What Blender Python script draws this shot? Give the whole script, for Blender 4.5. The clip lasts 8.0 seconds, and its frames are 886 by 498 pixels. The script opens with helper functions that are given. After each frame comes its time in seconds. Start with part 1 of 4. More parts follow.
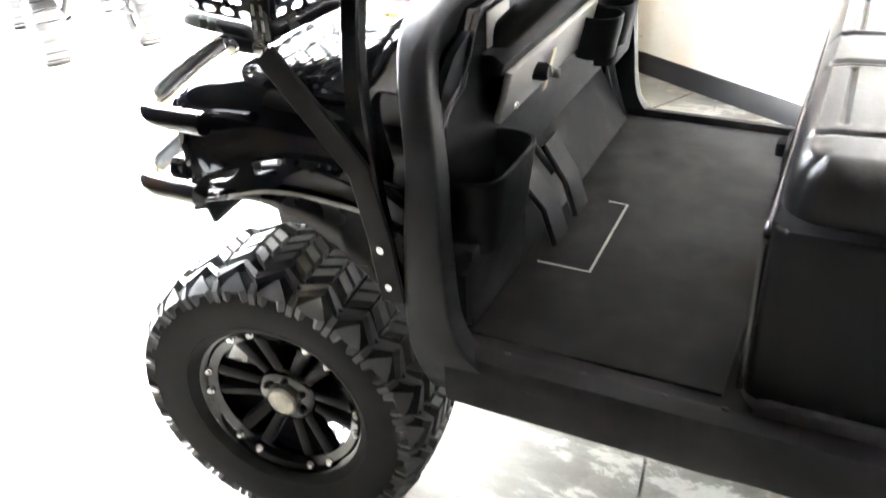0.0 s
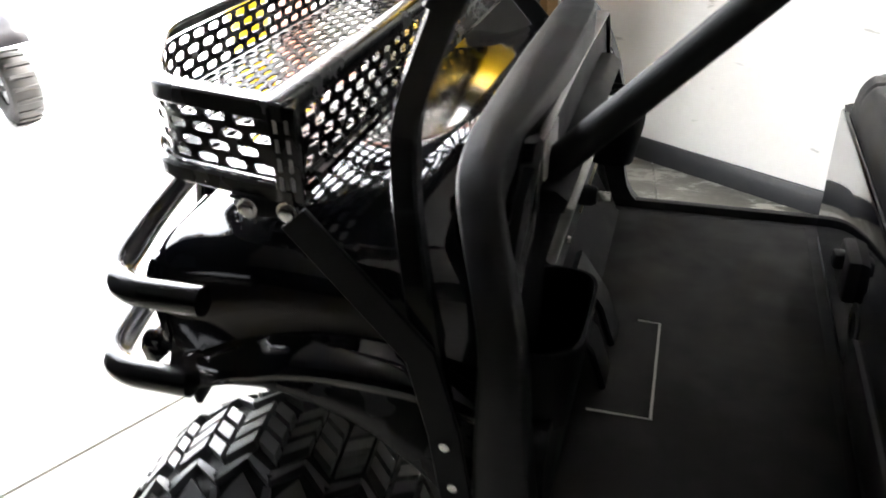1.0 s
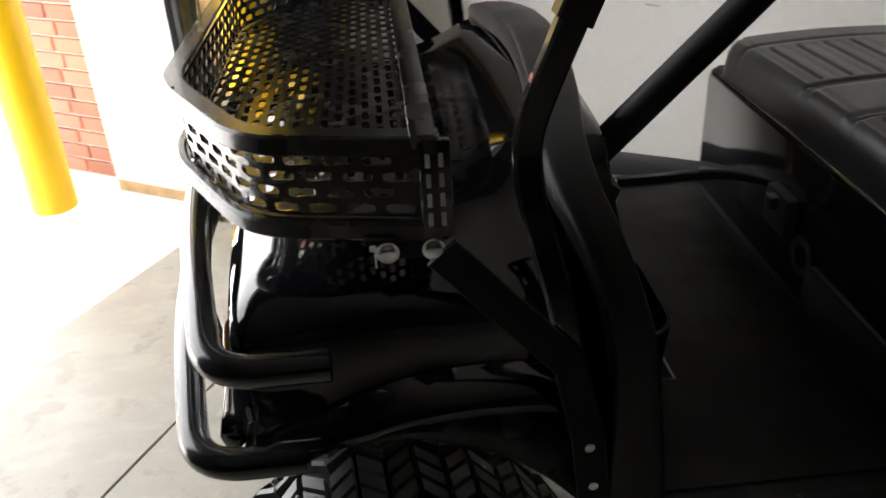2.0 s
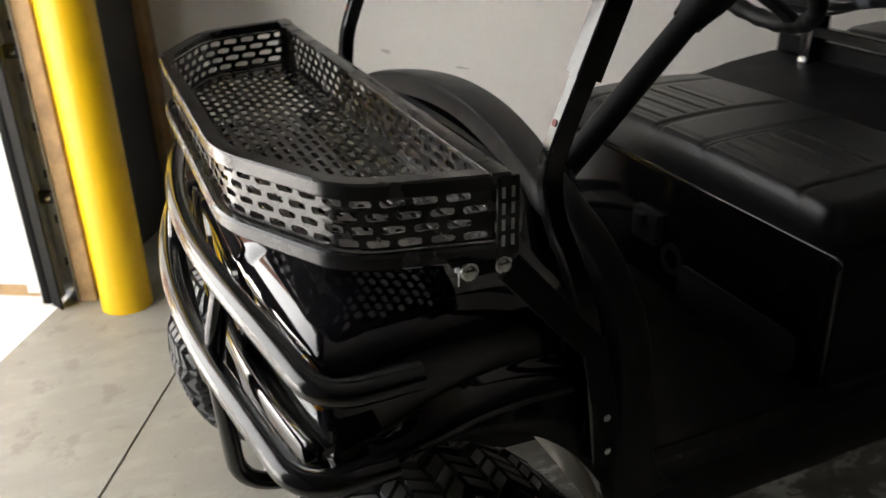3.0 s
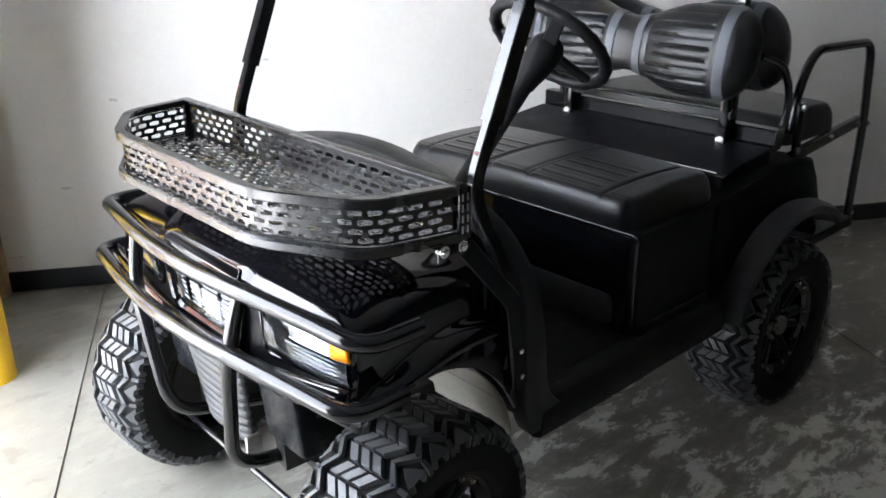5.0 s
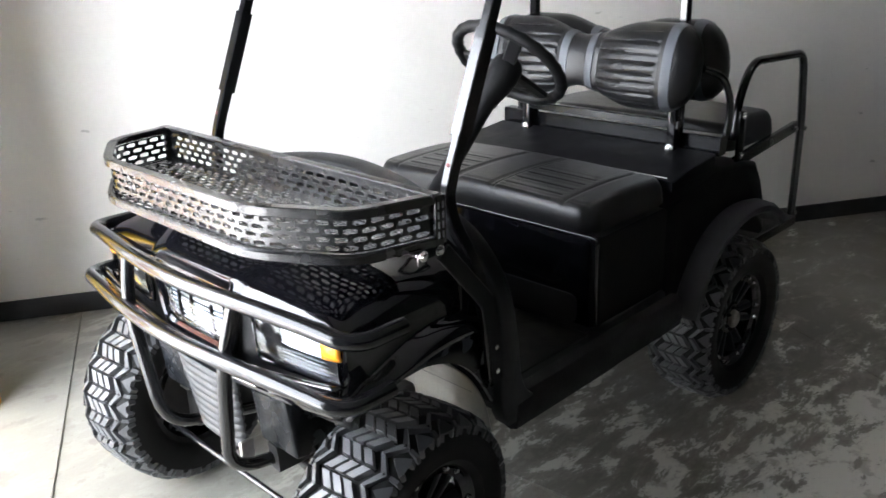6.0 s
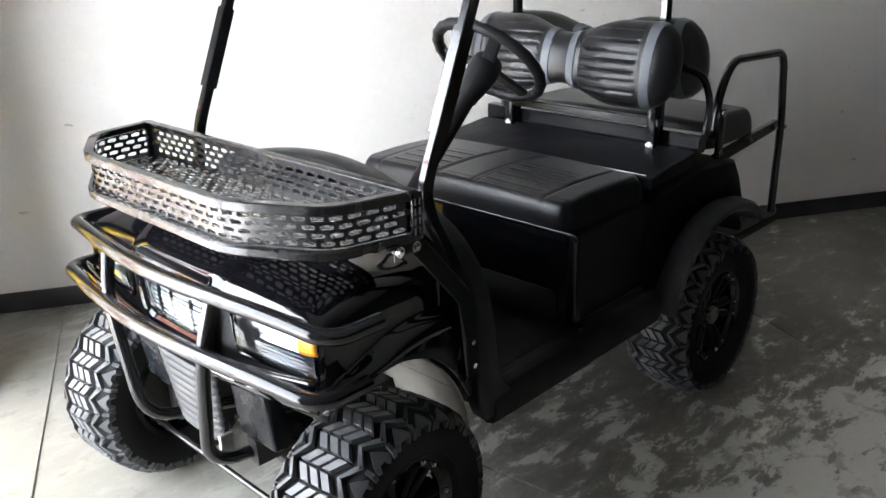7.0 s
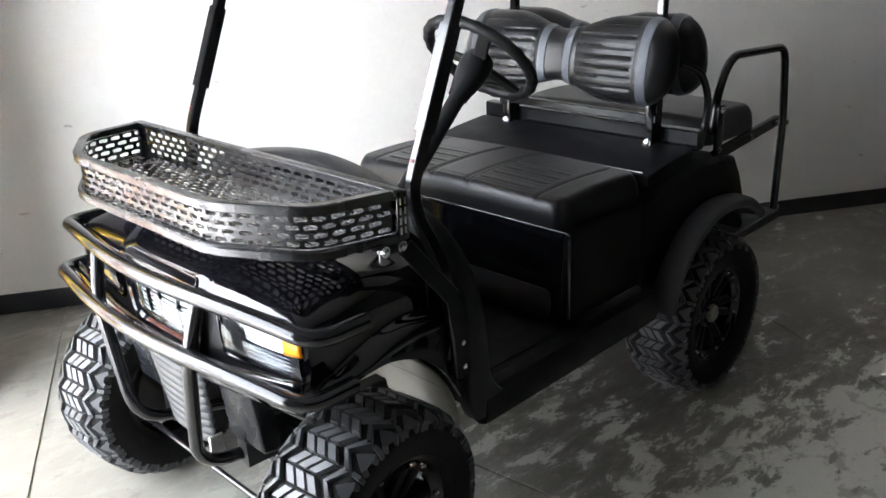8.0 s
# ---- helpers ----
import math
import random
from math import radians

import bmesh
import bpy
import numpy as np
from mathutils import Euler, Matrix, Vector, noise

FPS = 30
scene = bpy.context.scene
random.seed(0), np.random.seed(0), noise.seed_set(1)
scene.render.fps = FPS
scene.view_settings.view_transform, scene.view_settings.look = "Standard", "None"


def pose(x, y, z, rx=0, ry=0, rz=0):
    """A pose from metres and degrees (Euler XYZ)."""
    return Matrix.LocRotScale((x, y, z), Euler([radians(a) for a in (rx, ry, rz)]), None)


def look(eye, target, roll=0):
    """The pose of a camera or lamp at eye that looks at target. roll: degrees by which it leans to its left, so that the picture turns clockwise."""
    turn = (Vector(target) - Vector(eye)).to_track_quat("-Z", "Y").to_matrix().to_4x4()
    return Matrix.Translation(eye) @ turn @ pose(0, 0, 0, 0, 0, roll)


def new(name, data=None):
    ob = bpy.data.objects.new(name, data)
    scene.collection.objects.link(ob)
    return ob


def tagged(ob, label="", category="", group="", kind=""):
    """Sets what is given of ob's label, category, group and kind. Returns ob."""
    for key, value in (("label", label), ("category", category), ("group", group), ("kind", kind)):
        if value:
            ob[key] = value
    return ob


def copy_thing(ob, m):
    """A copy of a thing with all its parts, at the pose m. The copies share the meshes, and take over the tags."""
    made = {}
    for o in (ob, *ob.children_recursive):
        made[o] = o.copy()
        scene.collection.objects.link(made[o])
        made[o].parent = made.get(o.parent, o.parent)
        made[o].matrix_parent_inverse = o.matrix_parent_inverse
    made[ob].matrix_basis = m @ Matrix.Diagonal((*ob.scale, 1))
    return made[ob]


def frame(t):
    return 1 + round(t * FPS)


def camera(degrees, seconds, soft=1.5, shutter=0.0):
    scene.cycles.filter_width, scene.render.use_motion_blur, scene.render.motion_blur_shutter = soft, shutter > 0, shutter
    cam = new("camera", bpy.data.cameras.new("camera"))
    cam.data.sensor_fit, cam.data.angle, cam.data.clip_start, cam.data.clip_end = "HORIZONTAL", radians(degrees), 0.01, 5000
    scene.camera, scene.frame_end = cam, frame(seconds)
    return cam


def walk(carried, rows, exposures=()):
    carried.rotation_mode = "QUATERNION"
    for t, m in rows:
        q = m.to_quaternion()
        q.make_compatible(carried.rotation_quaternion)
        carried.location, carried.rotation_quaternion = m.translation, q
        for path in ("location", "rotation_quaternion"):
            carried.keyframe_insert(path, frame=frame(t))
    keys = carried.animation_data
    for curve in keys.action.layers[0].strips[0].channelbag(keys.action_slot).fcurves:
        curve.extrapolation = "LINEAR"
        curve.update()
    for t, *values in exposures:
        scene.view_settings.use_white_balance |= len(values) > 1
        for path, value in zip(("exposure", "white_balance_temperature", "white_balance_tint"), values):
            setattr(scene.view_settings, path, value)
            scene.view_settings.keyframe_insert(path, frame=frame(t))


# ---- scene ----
cam = camera(55.5, 8.0, 1.5, 0.5)
PATH = [
    (0, (0.917, -1.61, 1.422), (0.136, -0.093, 0.38), -2.8),
    (0.5, (0.725, -1.532, 1.435), (0.069, 0.073, 0.438), -2.1),
    (1, (0.549, -1.404, 1.462), (0.026, 0.263, 0.488), -1.8),
    (1.3, (0.406, -1.37, 1.459), (0.032, 0.338, 0.49), -1.9),
    (1.5, (0.298, -1.348, 1.472), (0.1, 0.371, 0.469), -2.8),
    (1.7, (0.203, -1.378, 1.478), (0.131, 0.357, 0.485), -3.7),
    (2.8, (-0.254, -1.516, 1.529), (0.335, 0.167, 0.622), -0.5),
    (3, (-0.353, -1.532, 1.547), (0.345, 0.129, 0.678), -1.4),
    (3.5, (-0.567, -1.596, 1.593), (0.326, -0.028, 0.729), -1.6),
    (4, (-0.735, -1.697, 1.614), (0.197, -0.14, 0.772), -0.5),
    (4.5, (-0.872, -1.759, 1.652), (0.242, -0.287, 0.883), 1.3),
    (4.7, (-0.923, -1.768, 1.655), (0.273, -0.351, 0.907), 1.2),
    (5.8, (-1.13, -1.871, 1.683), (0.179, -0.53, 0.984), -2.1),
    (6, (-1.134, -1.881, 1.683), (0.196, -0.556, 0.995), -1.7),
    (6.5, (-1.132, -1.915, 1.692), (0.219, -0.613, 0.999), -1.4),
    (7, (-1.126, -1.915, 1.692), (0.218, -0.61, 0.992), -1.2),
    (7.5, (-1.121, -1.93, 1.691), (0.214, -0.615, 0.99), -2.0),
    (8, (-1.071, -1.943, 1.686), (0.252, -0.618, 0.983), -1.8),
]
EXPOSURES = [(0.0, 7.4, 6650, 10), (0.5, 6.25, 6600, 10), (1.0, 5.1, 6700, 10), (1.5, 4.3, 6850, 10), (3.0, 3.65, 7200, 10), (3.5, 4.1, 6750, 10), (4.0, 4.4, 6250, 10), (4.5, 4.65, 6150, 10), (6.0, 5.1, 6350, 10), (8.0, 5.05, 6350, 10)]
walk(cam, [(t, look(eye, target, roll)) for t, eye, target, roll in PATH], EXPOSURES)

# ---- light ----
BA = radians(-30.3)                      # turn of the building against the cart
BM = Matrix.Rotation(BA, 4, "Z")
world = bpy.data.worlds.new("overcast_sky")
scene.world = world
world.use_nodes = True
wn = world.node_tree.nodes
sky = wn.new("ShaderNodeTexSky")
sky.sky_type, sky.sun_disc = "NISHITA", False
sky.sun_elevation, sky.sun_rotation = radians(48), radians(38)
sky.air_density, sky.dust_density, sky.ozone_density = 1.0, 4.0, 1.0
hsv = wn.new("ShaderNodeHueSaturation")
hsv.inputs["Saturation"].default_value = 0.25
world.node_tree.links.new(sky.outputs[0], hsv.inputs["Color"])
world.node_tree.links.new(hsv.outputs[0], wn["Background"].inputs[0])
wn["Background"].inputs[1].default_value = 0.15
sun = new("sun", bpy.data.lights.new("sun", "SUN"))
sun.data.energy, sun.data.angle, sun.data.color = 1.0, radians(12), (1.0, 0.98, 0.96)
sun.matrix_world = look((3.72, 4.77, 6.7), (0, 0, 0))


# ---- materials ----
def material(name, color, rough=0.5, metal=0.0, coat=0.0, grain=0.0, gscale=400.0, bump=0.0, bscale=300.0,
             stain=0.0, sscale=6.0, stain_color=None, vary=0.0, spec=0.5, rvar=0.0):
    """A surface with fine grain, large stains, relief and wear."""
    m = bpy.data.materials.new(name)
    m.use_nodes = True
    nt = m.node_tree
    b = nt.nodes["Principled BSDF"]
    b.inputs["Roughness"].default_value = rough
    b.inputs["Metallic"].default_value = metal
    b.inputs["Coat Weight"].default_value = coat
    b.inputs["Coat Roughness"].default_value = 0.04
    b.inputs["Specular IOR Level"].default_value = spec
    tc = nt.nodes.new("ShaderNodeTexCoord")
    last = None

    def tex(scale, detail=5.0):
        n = nt.nodes.new("ShaderNodeTexNoise")
        n.inputs["Scale"].default_value, n.inputs["Detail"].default_value = scale, detail
        nt.links.new(tc.outputs["Object"], n.inputs["Vector"])
        return n

    def mix(fac, a, c, blend="MIX"):
        x = nt.nodes.new("ShaderNodeMix")
        x.data_type, x.blend_type = "RGBA", blend
        for s, v in ((x.inputs[0], fac), (x.inputs[6], a), (x.inputs[7], c)):
            if isinstance(v, bpy.types.NodeSocket):
                nt.links.new(v, s)
            else:
                s.default_value = v
        return x.outputs[2]

    def ramp(sock, lo, hi):
        r = nt.nodes.new("ShaderNodeMapRange")
        r.inputs["From Min"].default_value, r.inputs["From Max"].default_value = lo, hi
        nt.links.new(sock, r.inputs["Value"])
        return r.outputs[0]

    base = (*color, 1.0)
    last = base
    if stain:
        sc = stain_color or tuple(c * 0.5 for c in color)
        f = ramp(tex(sscale, 8.0).outputs["Fac"], 0.48, 0.68)
        mm = nt.nodes.new("ShaderNodeMath")
        mm.operation = "MULTIPLY"
        mm.inputs[1].default_value = stain
        nt.links.new(f, mm.inputs[0])
        last = mix(mm.outputs[0], last, (*sc, 1.0))
    if grain:
        f = tex(gscale, 3.0).outputs["Fac"]
        g = mix(f, (1 - grain,) * 3 + (1.0,), (1 + grain,) * 3 + (1.0,))
        last = mix(1.0, last, g, "MULTIPLY")
    if vary:
        oi = nt.nodes.new("ShaderNodeObjectInfo")
        r = nt.nodes.new("ShaderNodeMapRange")
        r.inputs["To Min"].default_value, r.inputs["To Max"].default_value = 1 - vary, 1 + vary
        nt.links.new(oi.outputs["Random"], r.inputs["Value"])
        cc = nt.nodes.new("ShaderNodeCombineColor")
        for i in range(3):
            nt.links.new(r.outputs[0], cc.inputs[i])
        last = mix(1.0, last, cc.outputs[0], "MULTIPLY")
    if isinstance(last, bpy.types.NodeSocket):
        nt.links.new(last, b.inputs["Base Color"])
    else:
        b.inputs["Base Color"].default_value = last
    if rvar:
        f = tex(sscale * 2.3, 6.0).outputs["Fac"]
        r = nt.nodes.new("ShaderNodeMapRange")
        r.inputs["From Min"].default_value, r.inputs["From Max"].default_value = 0.3, 0.7
        r.inputs["To Min"].default_value, r.inputs["To Max"].default_value = max(rough - rvar, 0.02), rough + rvar
        nt.links.new(f, r.inputs["Value"])
        nt.links.new(r.outputs[0], b.inputs["Roughness"])
    if bump:
        bn = nt.nodes.new("ShaderNodeBump")
        bn.inputs["Strength"].default_value, bn.inputs["Distance"].default_value = bump, 0.002
        nt.links.new(tex(bscale, 4.0).outputs["Fac"], bn.inputs["Height"])
        nt.links.new(bn.outputs[0], b.inputs["Normal"])
    return m


def concrete_material():
    """Sealed warehouse concrete: cloudy, with darker damp stains of clear outline and grit; its tone also paints light
    and shade.
    """
    m = material("concrete", (0.365, 0.348, 0.296), 0.45, grain=0.12, gscale=160.0, bump=0.12, bscale=90.0, rvar=0.12, sscale=1.4, spec=0.4)
    nt = m.node_tree
    b = nt.nodes["Principled BSDF"]
    src = b.inputs["Base Color"].links[0].from_socket
    geo = nt.nodes.new("ShaderNodeNewGeometry")

    def noise_mask(scale, lo, hi, detail=6.0, rough=0.55):
        n = nt.nodes.new("ShaderNodeTexNoise")
        n.inputs["Scale"].default_value, n.inputs["Detail"].default_value, n.inputs["Roughness"].default_value = scale, detail, rough
        nt.links.new(geo.outputs["Position"], n.inputs["Vector"])
        r = nt.nodes.new("ShaderNodeMapRange")
        r.inputs["From Min"].default_value, r.inputs["From Max"].default_value = lo, hi
        nt.links.new(n.outputs["Fac"], r.inputs["Value"])
        return r.outputs[0]

    def times(a, c):
        x = nt.nodes.new("ShaderNodeMath")
        x.operation = "MULTIPLY"
        for s, v in ((x.inputs[0], a), (x.inputs[1], c)):
            if isinstance(v, bpy.types.NodeSocket):
                nt.links.new(v, s)
            else:
                s.default_value = v
        return x.outputs[0]

    def blend(fac, a, c):
        x = nt.nodes.new("ShaderNodeMix")
        x.data_type = "RGBA"
        nt.links.new(fac, x.inputs[0])
        nt.links.new(a, x.inputs[6])
        x.inputs[7].default_value = (*c, 1.0)
        return x.outputs[2]

    # old oil and damp patches, stronger towards +x; their density by position paints shade
    sep = nt.nodes.new("ShaderNodeSeparateXYZ")
    nt.links.new(geo.outputs["Position"], sep.inputs[0])

    def span(sock, lo, hi, a, b2):
        r = nt.nodes.new("ShaderNodeMapRange")
        for key, v in (("From Min", lo), ("From Max", hi), ("To Min", a), ("To Max", b2)):
            r.inputs[key].default_value = v
        nt.links.new(sock, r.inputs["Value"])
        return r.outputs[0]

    def plus(a, c):
        x = nt.nodes.new("ShaderNodeMath")
        x.operation = "ADD"
        nt.links.new(a, x.inputs[0])
        nt.links.new(c, x.inputs[1])
        return x.outputs[0]

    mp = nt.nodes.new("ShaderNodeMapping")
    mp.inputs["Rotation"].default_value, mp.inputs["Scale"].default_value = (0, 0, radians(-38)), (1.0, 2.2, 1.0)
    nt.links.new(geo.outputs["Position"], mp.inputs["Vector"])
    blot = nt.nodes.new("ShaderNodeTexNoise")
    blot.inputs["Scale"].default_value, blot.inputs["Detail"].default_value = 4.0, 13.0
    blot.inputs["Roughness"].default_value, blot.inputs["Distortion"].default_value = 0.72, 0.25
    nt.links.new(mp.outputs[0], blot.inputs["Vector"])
    # denser patches under and behind the cart paint shade into the floor
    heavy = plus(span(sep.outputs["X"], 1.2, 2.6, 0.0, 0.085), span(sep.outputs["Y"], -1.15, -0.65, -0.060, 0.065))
    x_fade = span(sep.outputs["X"], -0.1, 0.9, 0.12, 0.88)
    # paler base towards +x puts missing light into the colour
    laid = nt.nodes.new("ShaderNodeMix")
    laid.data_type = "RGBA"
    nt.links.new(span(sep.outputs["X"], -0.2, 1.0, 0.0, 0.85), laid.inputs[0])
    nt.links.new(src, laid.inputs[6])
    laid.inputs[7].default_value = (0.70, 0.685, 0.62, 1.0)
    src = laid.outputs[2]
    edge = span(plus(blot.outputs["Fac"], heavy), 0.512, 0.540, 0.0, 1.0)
    c = blend(times(edge, x_fade), src, (0.23, 0.215, 0.18))
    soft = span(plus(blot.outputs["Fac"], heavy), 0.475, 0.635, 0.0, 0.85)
    c = blend(times(soft, x_fade), c, (0.10, 0.092, 0.075))
    c = blend(times(noise_mask(9.0, 0.58, 0.64, 7.0), 0.6), c, (0.25, 0.23, 0.19))
    c = blend(times(noise_mask(38.0, 0.66, 0.72, 3.0), 0.5), c, (0.2, 0.18, 0.15))
    c = blend(times(noise_mask(0.9, 0.45, 0.7, 5.0), 0.25), c, (0.40, 0.385, 0.34))
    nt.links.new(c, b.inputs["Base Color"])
    return m


def scuffed(m, color):
    """Short scuff dashes rubbed on a painted surface."""
    nt = m.node_tree
    b = nt.nodes["Principled BSDF"]
    src = b.inputs["Base Color"].links[0].from_socket
    tc = nt.nodes.new("ShaderNodeTexCoord")
    mp = nt.nodes.new("ShaderNodeMapping")
    mp.inputs["Scale"].default_value = (3.0, 3.0, 11.0)
    nz = nt.nodes.new("ShaderNodeTexNoise")
    nz.inputs["Scale"].default_value, nz.inputs["Detail"].default_value = 2.4, 4.0
    r = nt.nodes.new("ShaderNodeMapRange")
    r.inputs["From Min"].default_value, r.inputs["From Max"].default_value, r.inputs["To Max"].default_value = 0.715, 0.75, 0.6
    x = nt.nodes.new("ShaderNodeMix")
    x.data_type = "RGBA"
    x.inputs[7].default_value = (*color, 1.0)
    for s, d in ((tc.outputs["Object"], mp.inputs["Vector"]), (mp.outputs[0], nz.inputs["Vector"]), (nz.outputs["Fac"], r.inputs["Value"]),
                 (r.outputs[0], x.inputs[0]), (src, x.inputs[6]), (x.outputs[2], b.inputs["Base Color"])):
        nt.links.new(s, d)
    return m


GLOSS = material("gloss_black_paint", (0.005, 0.005, 0.007), 0.07, coat=0.5, bump=0.02, bscale=500.0, rvar=0.04, sscale=3.0)
POWDER = material("black_powder_coat", (0.010, 0.010, 0.011), 0.18, coat=0.4, spec=0.45, bump=0.06, bscale=700.0, rvar=0.05, sscale=8.0)
BASKETM = material("satin_black_basket_steel", (0.008, 0.008, 0.009), 0.25, coat=0.2, bump=0.08, bscale=600.0, rvar=0.06, sscale=7.0)
PLASTIC = material("matte_black_plastic", (0.011, 0.011, 0.012), 0.48, spec=0.25, grain=0.12, gscale=600.0, bump=0.25, bscale=900.0, stain=0.5, sscale=5.0, stain_color=(0.022, 0.021, 0.020), rvar=0.08)
BROWM = material("grained_black_trim", (0.011, 0.012, 0.014), 0.42, spec=0.28, grain=0.1, gscale=800.0, bump=0.3, bscale=1100.0, rvar=0.05)
MAT = material("rubber_floor_mat", (0.013, 0.013, 0.0125), 0.65, spec=0.2, grain=0.2, gscale=300.0, bump=0.4, bscale=450.0, stain=0.8, sscale=7.0, stain_color=(0.030, 0.029, 0.027), rvar=0.1)
# tread tops carry sky sheen in their colour, the carcass its grooves' shade
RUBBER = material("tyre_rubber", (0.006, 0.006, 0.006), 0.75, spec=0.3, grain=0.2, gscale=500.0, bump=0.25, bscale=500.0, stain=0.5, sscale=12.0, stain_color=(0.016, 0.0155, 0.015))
TREAD = material("worn_tread_sky_sheen", (0.098, 0.100, 0.104), 0.38, grain=0.25, gscale=700.0, bump=0.3, bscale=700.0, vary=0.2)
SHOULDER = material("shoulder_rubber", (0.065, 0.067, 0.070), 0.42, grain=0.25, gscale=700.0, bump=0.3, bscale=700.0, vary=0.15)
VINYL = material("black_vinyl", (0.010, 0.010, 0.011), 0.29, grain=0.15, gscale=900.0, bump=0.2, bscale=1100.0, rvar=0.015, sscale=6.0)
SILVERV = material("silver_vinyl", (0.13, 0.14, 0.16), 0.36, grain=0.1, gscale=900.0, bump=0.3, bscale=1100.0)
STEEL = material("zinc_bolt_steel", (0.75, 0.75, 0.74), 0.25, 1.0, grain=0.1, gscale=300.0)
ALLOY = material("brushed_aluminium", (0.62, 0.60, 0.56), 0.38, 1.0, grain=0.2, gscale=120.0)
FENDERM = material("satin_black_fender", (0.008, 0.009, 0.011), 0.26, spec=0.3, grain=0.1, gscale=700.0, bump=0.2, bscale=1000.0, rvar=0.05)
SHIELDM = material("grey_shield_plastic", (0.05, 0.051, 0.053), 0.5, spec=0.4, grain=0.1, gscale=500.0, bump=0.2, bscale=700.0, rvar=0.06)
HUBM = material("dull_hub_metal", (0.30, 0.28, 0.24), 0.5, 0.6, grain=0.35, gscale=90.0, stain=0.5, sscale=30.0, stain_color=(0.12, 0.11, 0.09))
FLAREM = material("grey_black_flare_plastic", (0.032, 0.032, 0.034), 0.5, spec=0.4, grain=0.1, gscale=700.0, bump=0.2, bscale=900.0, rvar=0.06)
REFLECT = material("lamp_reflector", (0.80, 0.82, 0.84), 0.22, 0.7, grain=0.08, gscale=200.0)
TRAY = material("smoked_lamp_tray", (0.16, 0.18, 0.20), 0.25, 0.4, grain=0.15, gscale=200.0)
LINER = material("dusty_grey_liner", (0.62, 0.60, 0.54), 0.6, grain=0.15, gscale=150.0, stain=0.5, sscale=8.0)
TAGM = material("cream_paper_tag", (0.72, 0.66, 0.5), 0.7, grain=0.1, gscale=300.0)
TOEM = material("scuffed_toe_board", (0.010, 0.010, 0.011), 0.75, spec=0.2, grain=0.2, gscale=300.0, bump=0.3, bscale=500.0, stain=0.7, sscale=11.0, stain_color=(0.03, 0.029, 0.027))
SILLM = scuffed(material("scuffed_sill_plastic", (0.010, 0.010, 0.011), 0.5, spec=0.22, grain=0.15, gscale=500.0, bump=0.25, bscale=900.0, stain=0.6, sscale=9.0, stain_color=(0.022, 0.021, 0.020), rvar=0.08), (0.13, 0.125, 0.12))
SATIN = material("satin_black_steel", (0.007, 0.007, 0.008), 0.42, grain=0.1, gscale=500.0, bump=0.1, bscale=700.0, spec=0.12, rvar=0.05)
SMOKE = material("dark_plastic_bin", (0.008, 0.008, 0.010), 0.5, spec=0.14, grain=0.15, gscale=600.0, bump=0.2, bscale=900.0, rvar=0.05)
DASHM = material("grey_dash_panel", (0.42, 0.41, 0.39), 0.32, grain=0.1, gscale=700.0, bump=0.2, bscale=900.0)
DARKW = material("dim_grey_wall", (0.06, 0.06, 0.06), 0.8, grain=0.1, gscale=40.0, stain=0.3, sscale=1.5)
UNDER = material("dusty_black_chassis", (0.02, 0.02, 0.02), 0.6, grain=0.3, gscale=200.0, stain=0.6, sscale=9.0, stain_color=(0.06, 0.055, 0.05))
DEBRISW = material("white_seam", (0.45, 0.44, 0.41), 0.6, grain=0.3, gscale=900.0)
WALLP = scuffed(material("white_wall_paint", (0.80, 0.775, 0.735), 0.6, grain=0.03, gscale=40.0, bump=0.10, bscale=60.0, stain=0.10, sscale=2.2, stain_color=(0.62, 0.59, 0.54)), (0.35, 0.33, 0.30))
BASEV = material("black_vinyl_base", (0.018, 0.018, 0.02), 0.4, grain=0.2, gscale=80.0, stain=0.3, sscale=9.0, stain_color=(0.05, 0.048, 0.045))
CEILM = material("white_ceiling_paint", (0.5, 0.49, 0.475), 0.8, grain=0.05, gscale=50.0, stain=0.2, sscale=1.0)
YELLOW = material("yellow_bollard_sleeve", (0.86, 0.52, 0.01), 0.34, grain=0.04, gscale=100.0, bump=0.05, bscale=120.0, stain=0.25, sscale=5.0, stain_color=(0.70, 0.40, 0.02), spec=0.45)
WOOD = material("raw_pine_jamb", (0.42, 0.27, 0.13), 0.65, grain=0.25, gscale=60.0, bump=0.3, bscale=120.0, stain=0.6, sscale=14.0, stain_color=(0.22, 0.12, 0.05))
TRACKM = material("galvanised_track", (0.45, 0.46, 0.47), 0.42, 0.9, grain=0.2, gscale=60.0, stain=0.5, sscale=10.0, stain_color=(0.25, 0.22, 0.2))
DOORM = material("black_door_seal", (0.006, 0.006, 0.006), 0.8, spec=0.15, grain=0.2, bump=0.2, bscale=200.0)
SNOW = material("trodden_snow", (0.80, 0.80, 0.80), 0.7, grain=0.08, gscale=3.0, bump=0.4, bscale=8.0, stain=0.5, sscale=0.5, stain_color=(0.62, 0.60, 0.57))
BRICK = material("red_brick", (0.34, 0.13, 0.085), 0.8, grain=0.25, gscale=90.0, bump=0.4, bscale=120.0, vary=0.25)
MORTAR = material("pale_mortar", (0.5, 0.47, 0.43), 0.9, grain=0.2, gscale=120.0)
RED = material("red_plastic", (0.25, 0.015, 0.012), 0.3, grain=0.05)
CONCRETE = concrete_material()


def glass_material(name, tint, rough=0.02, trans=1.0):
    m = bpy.data.materials.new(name)
    m.use_nodes = True
    b = m.node_tree.nodes["Principled BSDF"]
    b.inputs["Base Color"].default_value = (*tint, 1)
    b.inputs["Roughness"].default_value = rough
